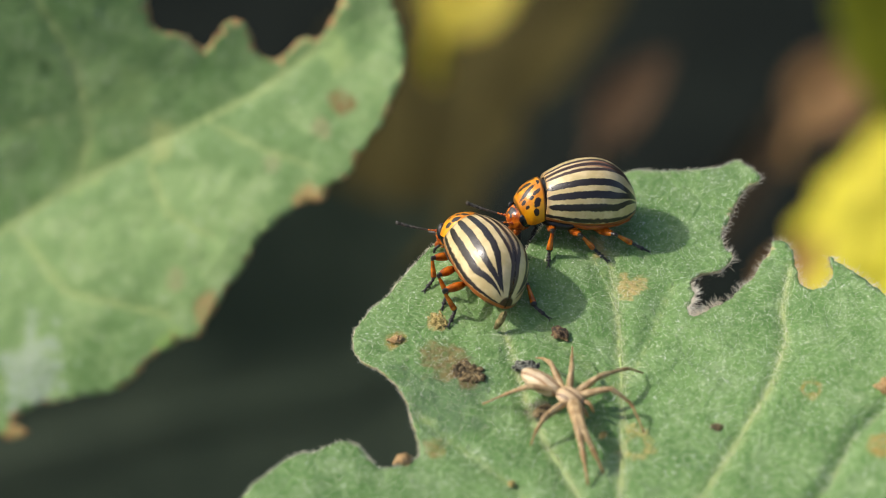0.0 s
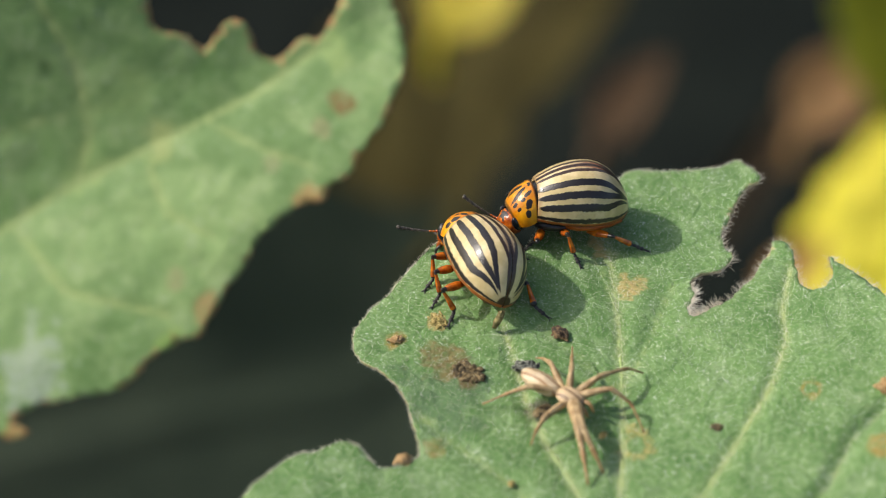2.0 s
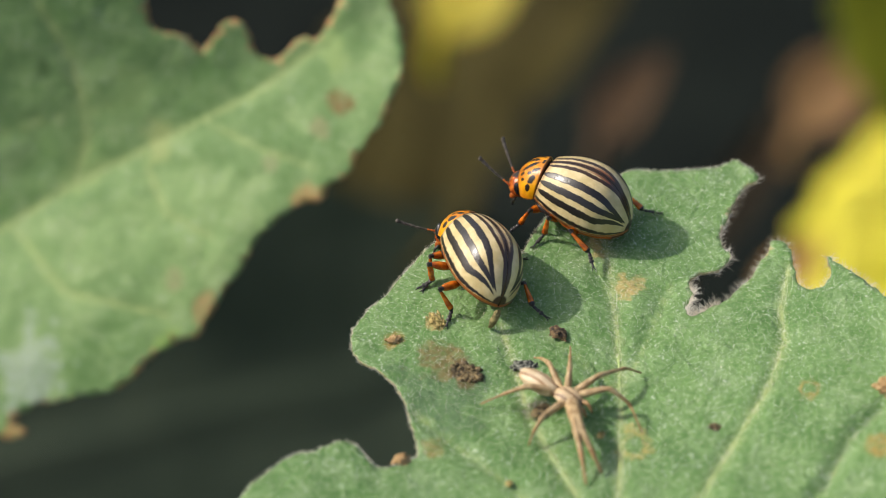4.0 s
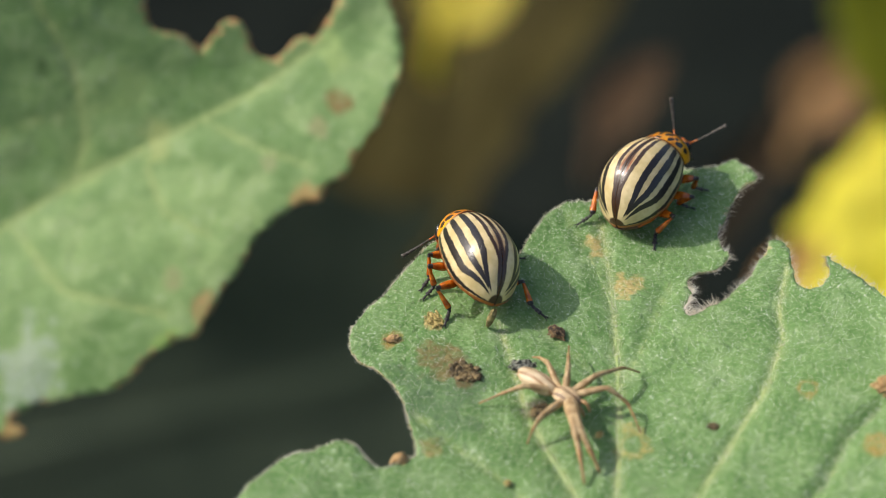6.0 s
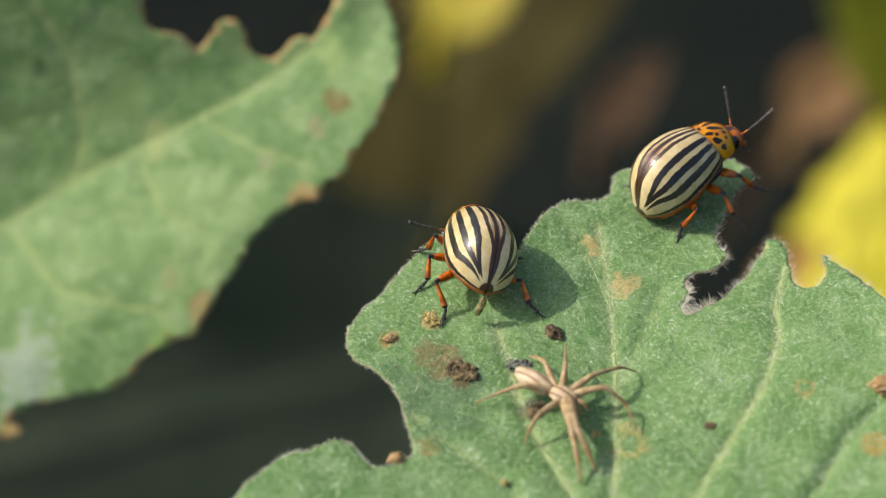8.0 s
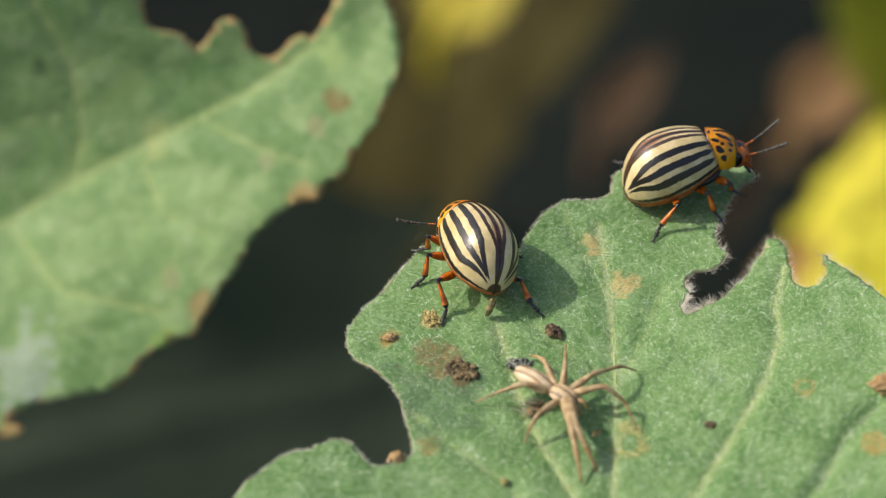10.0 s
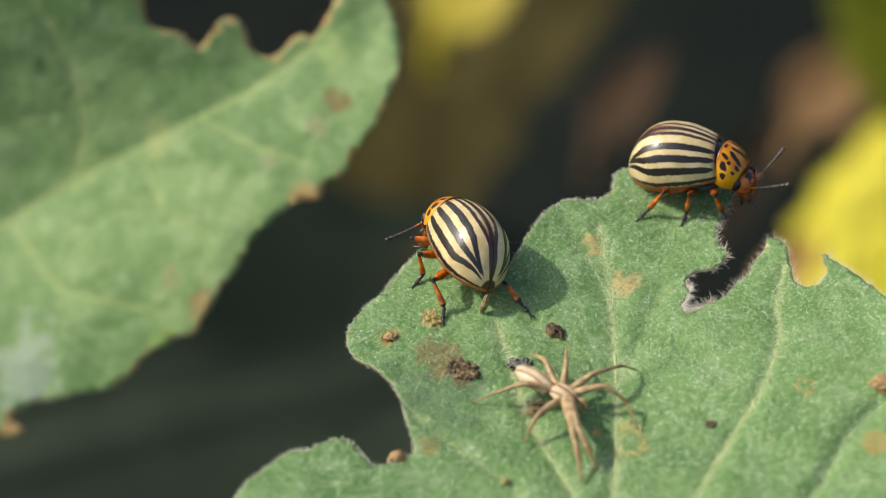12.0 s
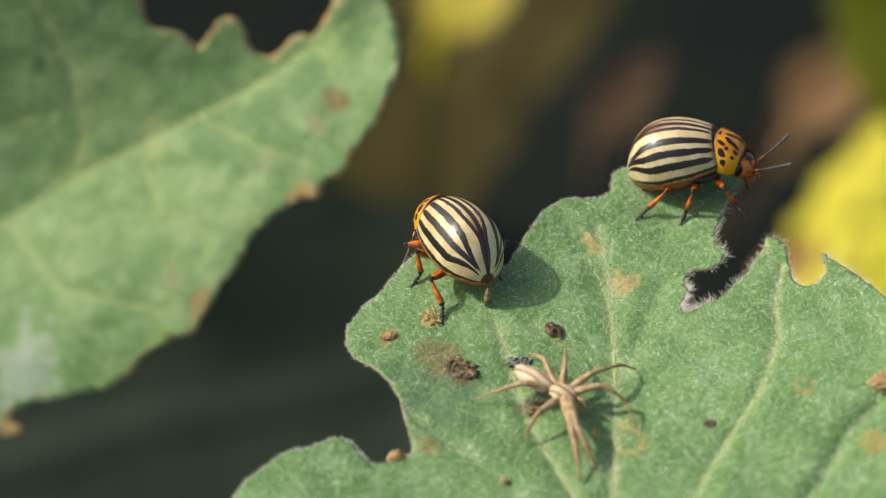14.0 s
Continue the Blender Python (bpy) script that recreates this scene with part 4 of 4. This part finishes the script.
# seconds, x, y, lift, heading, pitch, roll
PATH_A = [
    (0.0, 3.24, -5.02, 0.0, 112.5, 1, 29), (0.5, 3.23, -5.00, 0.0, 112.5, 1, 28), (1.5, 3.19, -4.96, 0.0, 111, 0, 27),
    (3.0, 3.14, -4.92, 0.0, 110.5, 0, 26), (5.5, 2.97, -4.82, 0.0, 108.5, -0.5, 23.5), (6.2, 3.02, -4.85, 0.0, 108, -1, 21),
    (7.0, 3.12, -4.25, 0.01, 102.5, -2.5, 17), (7.5, 3.11, -3.97, -0.01, 99, -6, 20), (8.2, 3.19, -3.97, -0.02, 98.5, -7.4, 22.5),
    (10.4, 3.20, -3.80, -0.03, 109.5, -1, 19.5), (11.0, 3.05, -3.84, -0.03, 111.7, -1, 20.5), (11.5, 2.62, -3.72, -0.01, 112, 1.5, 20),
    (12.0, 2.40, -3.50, 0.01, 112, 0, 20), (12.5, 2.30, -3.36, 0.0, 113.7, -1, 15), (13.0, 1.97, -3.20, 0.0, 115, 1, 14),
    (14.0, 2.10, -3.13, 0.0, 117.8, -2, 9)]
PATH_B = [
    (0.0, 11.77, 2.74, 0.03, 187, 6.5, 7.8), (0.5, 12.23, 2.97, 0.05, 177, 10.5, 3.3), (1.0, 11.34, 2.91, -0.03, 178, 10.4, 5.3),
    (1.5, 10.62, 2.61, -0.05, 178.6, 4.1, 3.9), (2.0, 11.11, 2.48, -0.02, 187, 5.5, 10.8), (2.5, 10.40, 2.08, 0.01, 187.2, 9.2, 14),
    (3.0, 10.14, 2.18, 0.02, 187.7, 8.8, 11.6), (3.2, 10.37, 2.32, 0.03, 184.7, 9.1, 10), (5.3, 14.46, 2.86, 0.14, 80, 13, -7),
    (5.5, 14.93, 3.30, 0.16, 74.5, 9.7, -5), (6.0, 16.20, 4.20, 0.16, 59, 10.7, -10.7), (6.5, 17.78, 4.81, 0.11, 37, 13.5, -8),
    (7.0, 18.55, 5.39, 0.16, 20.3, 19.5, -7.7), (7.5, 19.06, 5.61, 0.13, 35.7, 19.7, -8.3), (8.0, 19.31, 5.42, 0.2, 40.4, 22.4, -12.8),
    (10.3, 18.80, 6.55, 0.05, 13.4, 17.6, -5.4), (10.5, 19.37, 6.80, 0.07, -1.7, 19.9, 0), (11.0, 19.77, 7.26, 0.06, -16.8, 14.8, -10),
    (11.5, 19.58, 7.10, 0.07, -16.1, 12.7, -7.4), (12.0, 19.38, 7.15, 0.1, -14.1, 14, -4), (12.5, 19.39, 7.17, 0.09, -11, 13.2, -4.7),
    (13.0, 19.36, 7.17, 0.1, -9.7, 14.2, -5.8), (13.5, 19.34, 7.24, 0.12, -7.7, 16.5, -5.4), (14.0, 19.41, 7.45, 0.1, -5.7, 19.4, -6.6)]
FEET_A = {0: [(0, 6.4, -1.5, -5.1), (6.8, 10, -1.9, -0.6), (10.3, 14, -1.9, -0.2)],
          2: [(0, 0.3, -0.1, -7.2), (0.5, 1.2, -1.5, -6.8), (1.4, 1.7, 0, -7.6), (1.9, 3.3, -0.9, -7), (5, 6.3, -1.3, -6.1), (6.7, 8.6, -1.7, -5.4), (10, 14, -2, -5)],
          4: [(0, 14, 0.4, -9.1)],
          5: [(0, 11.2, 8.3, -8.2), (11.4, 12.1, 7.5, -8.5), (12.4, 12.7, 6.1, -5.1, 1.2), (12.9, 13.2, 6, -6.7, 0.6), (13.5, 14, 5.1, -5.4, 1)]}
FEET_B = {0: [(0, 0.2, 8.4, -2.4), (0.4, 0.7, 8.2, -2.7), (0.9, 3.3, 6.6, -0.4), (10.9, 13.2, 25.7, 4.2)],
          1: [(0, 0.8, 7, 0.7), (6.3, 7.6, 25.5, 4.9), (7.9, 8.6, 26.9, 6), (10.2, 10.6, 24.4, 2.5), (10.9, 12.7, 23.4, 2.3), (13, 14, 25, 3.1)],
          2: [(0, 0.2, 13.1, -1.6), (0.4, 3.3, 11, -2.5), (5, 5.8, 10, 4.4)],
          3: [(5, 6.2, 20.6, 4.7), (6.4, 7.2, 21.3, 2.3), (7.4, 7.6, 24, 4.3), (7.8, 8.6, 24.8, 2), (10.2, 10.6, 22.1, 2.5), (10.9, 14, 19.7, 2.4)],
          4: [(0, 3.3, 16.5, -0.4), (5, 5.7, 10.2, 0.1), (5.9, 6.5, 11.1, 2.5), (7.2, 8.6, 15.4, 7.4)],
          5: [(5, 5.7, 18.1, -0.4), (5.9, 7.2, 17.2, -0.2), (7.4, 8.6, 19.3, 0.5), (10.2, 10.6, 17.4, 2), (10.9, 14, 16.1, 2.9)]}


def glide(rows, t):
    """Smooth values between timed rows."""
    k = max(i for i in range(len(rows)) if rows[i][0] <= t + 1e-6 or i == 0)
    if k >= len(rows) - 1:
        return list(rows[-1][1:])
    a, b = rows[k], rows[k + 1]
    p, n = rows[max(k - 1, 0)], rows[min(k + 2, len(rows) - 1)]
    h = b[0] - a[0]
    f = (t - a[0]) / h
    out = []
    for i in range(1, len(a)):
        d = (b[i] - a[i]) / h
        d0 = (a[i] - p[i]) / (a[0] - p[0]) if a[0] > p[0] else 0.0
        d1 = (n[i] - b[i]) / (n[0] - b[0]) if n[0] > b[0] else 0.0
        m0 = 0.0 if d0 * d <= 0 else 2 * d0 * d / (d0 + d)
        m1 = 0.0 if d1 * d <= 0 else 2 * d1 * d / (d1 + d)
        out.append((2 * f ** 3 - 3 * f * f + 1) * a[i] + (f ** 3 - 2 * f * f + f) * h * m0 + (3 * f * f - 2 * f ** 3) * b[i] + (f ** 3 - f * f) * h * m1)
    return out


def body_pose(rows, t):
    x, y, lift, head, pitch, roll = glide(rows, t)
    return pose(x, y, leaf_z(x, y) + 1.7 + lift, roll, -pitch, head)


def along(p, q, up=Vector((0, 0, 1))):
    """The pose at p whose x axis points to q and whose z axis leans to up."""
    x = (q - p).normalized()
    y = up.cross(x).normalized()
    return Matrix.Translation(p) @ Matrix((x, y, x.cross(y))).transposed().to_4x4()


def to_metres(m):
    m = m.copy()
    m.translation *= MM
    return m


HOMES = [(5.4, 3.6), (5.4, -3.6), (1.8, 5.2), (1.8, -5.2), (-3.2, 5.0), (-3.2, -5.0)]


def key_beetle(made, rows, planted, feeler_rows, neck_rows):
    """Body, legs and feelers: feet stay planted until the body has moved on, then step."""
    thing, legs, feelers, pronotum, head = made
    times = [i / 10 for i in range(141)]
    bodies = [body_pose(rows, t) for t in times]
    walk(thing, [(t, to_metres(m)) for t, m in zip(times, bodies) if round(t * 10) % 2 == 0])
    for k, (femur, tibia, tarsus, hip, fl, tl, sl, sgn) in enumerate(legs):
        fixed = planted.get(k, [])

        def home(i):
            p = bodies[i] @ Vector((*HOMES[k], 0))
            return Vector((p.x, p.y, leaf_z(p.x, p.y)))

        def given(i):
            now = [f for f in fixed if f[0] <= times[i] + 1e-6 and times[i] <= f[1] + 1e-6]
            return Vector((now[0][2], now[0][3], leaf_z(now[0][2], now[0][3]) + (now[0][4] if len(now[0]) > 4 else 0.0))) if now else None

        feet, foot = [], given(0) or home(0)
        for i in range(len(times)):
            g = given(i)
            if g is not None:
                foot = g
            elif (foot - home(i)).length > 1.5:
                foot = home(min(i + 2, len(times) - 1))
            feet.append(foot)
        poses = [[], [], []]
        for i, t in enumerate(times):
            f = feet[i].copy()
            after = feet[min(i + 1, len(feet) - 1)]
            if (after - f).length > 0.3:                      # lifted, halfway to the next hold
                f = f.lerp(after, 0.5) + Vector((0, 0, 0.5))
            inv = bodies[i].inverted()
            tip = inv @ (f + Vector((0, 0, 0.06)))
            ground_up = inv.to_3x3() @ Vector((0, 0, 1))
            out = tip - hip
            out = (out - ground_up * out.dot(ground_up)).normalized()
            ankle = tip - out * sl * 0.95 + ground_up * 0.45
            d = ankle - hip
            reach = min(max(d.length, abs(fl - tl) + 0.3), (fl + tl) * 0.985)
            way = d.normalized()
            ankle = hip + way * reach
            bend = (inv.to_3x3() @ Vector((0, 0, 0.6)) + Vector((0, sgn * 0.75, 0)))
            bend = (bend - way * bend.dot(way)).normalized()
            c = (fl * fl + reach * reach - tl * tl) / (2 * fl * reach)
            knee = hip + way * fl * c + bend * fl * math.sqrt(max(0.0, 1 - c * c))
            for rws, m in zip(poses, (along(hip, knee), along(knee, ankle), along(ankle, tip, ground_up))):
                rws.append((t, to_metres(m)))
        for ob, rws in zip((femur, tibia, tarsus), poses):
            walk(ob, rws)

    def neck_pose(t):
        bow, aside, nod, turn = glide(neck_rows, t)
        neck = Matrix.Translation(NECK) @ pose(0, 0, 0, 0, bow, aside) @ Matrix.Translation(-NECK)
        return neck @ Matrix.Translation(NECK), neck @ Matrix.Translation(FACE) @ pose(0, 0, 0, 0, nod, turn)

    walk(pronotum, [(t, to_metres(neck_pose(t)[0])) for t in times[::2]])
    walk(head, [(t, to_metres(neck_pose(t)[1])) for t in times[::2]])
    for ob, sgn in feelers:
        rws = []
        for i in range(0, 141, 2):
            yaw, lift = glide(feeler_rows[0 if sgn > 0 else 1], times[i])
            base = neck_pose(times[i])[1] @ (Vector((6.75, 0.62 * sgn, 0.35)) - FACE)
            y, l = radians(yaw), radians(lift)
            way = Vector((math.cos(l) * math.cos(y), math.cos(l) * math.sin(y) * sgn, math.sin(l)))
            rws.append((times[i], to_metres(along(base, base + way))))
        walk(ob, rws)


def motions():
    wave_a = [[(0, 67, -20), (0.5, 60, -8), (1.5, 60, -4), (2, 72, -22), (2.5, 90, -40), (3, 73, -22), (5.5, 67, -7), (6, 106, -43), (6.5, 89, -28),
               (7, 75, -4), (8, 83, -13), (10.5, 76, -17), (11, 137, -53), (11.5, 97, -40), (12, 94, -39), (12.5, 77, -19), (13.2, 124, -47), (14, 135, -48)],
              [(0, 10, -45), (3, 15, -45), (6, 10, -40), (9, 15, -45), (14, 10, -65)]]
    wave_b = [[(0, -9, -3), (0.5, -10, 4), (1, -5, -2), (1.5, 5, -9), (2, -11, 1), (3.2, -12, 2), (5.3, 41, 36), (5.5, 48, 38), (6, 21, 44), (6.5, 17, 35), (7, 33, 36),
               (7.5, 33, 38), (8, 36, 41), (10.3, 0, -3), (10.5, 5, -16), (11, 18, -14), (11.5, 36, 20), (12, 40, 22), (12.5, 37, 23), (13, 31, 16), (14, 26, 10)],
              [(0, 14, 4), (0.5, 17, 13), (1, 20, 17), (1.5, 14, 15), (2, 22, 19), (3.2, 23, 18), (5.3, 64, 3), (6, 44, 0), (6.5, 24, -2), (7, 14, -15),
               (7.5, 22, -8), (8, 16, -1), (10.3, 9, -14), (10.5, 4, -26), (11, -17, -16), (11.5, 29, -53), (12, -15, -13), (12.5, -19, -3), (13, -5, -22), (14, -10, -16)]]
    # bow and turn of the neck shield, nod and turn of the head
    neck_a = [(0, 12, 10, 28, 0), (3, 13, 10, 28, 0), (6, 18, 8, 28, 0), (8, 21, 4, 28, 0), (11, 17, 8, 28, 0), (14, 22, 6, 28, 0)]
    neck_b = [(0, 14, 8, 18, 10), (3.2, 14, 10, 18, 10), (5.3, 14, 0, 8, 0), (5.6, 12, 0, 8, 0), (6.5, 6, -6, 8, 0), (8.2, 6, -8, 8, 0), (10.3, 12, -12, 8, -5),
              (11, 20, -16, 14, -8), (12, 20, -16, 14, -8), (14, 16, -16, 14, -8)]
    key_beetle(BEETLE_A, PATH_A, FEET_A, wave_a, neck_a)
    key_beetle(BEETLE_B, PATH_B, FEET_B, wave_b, neck_b)


motions()
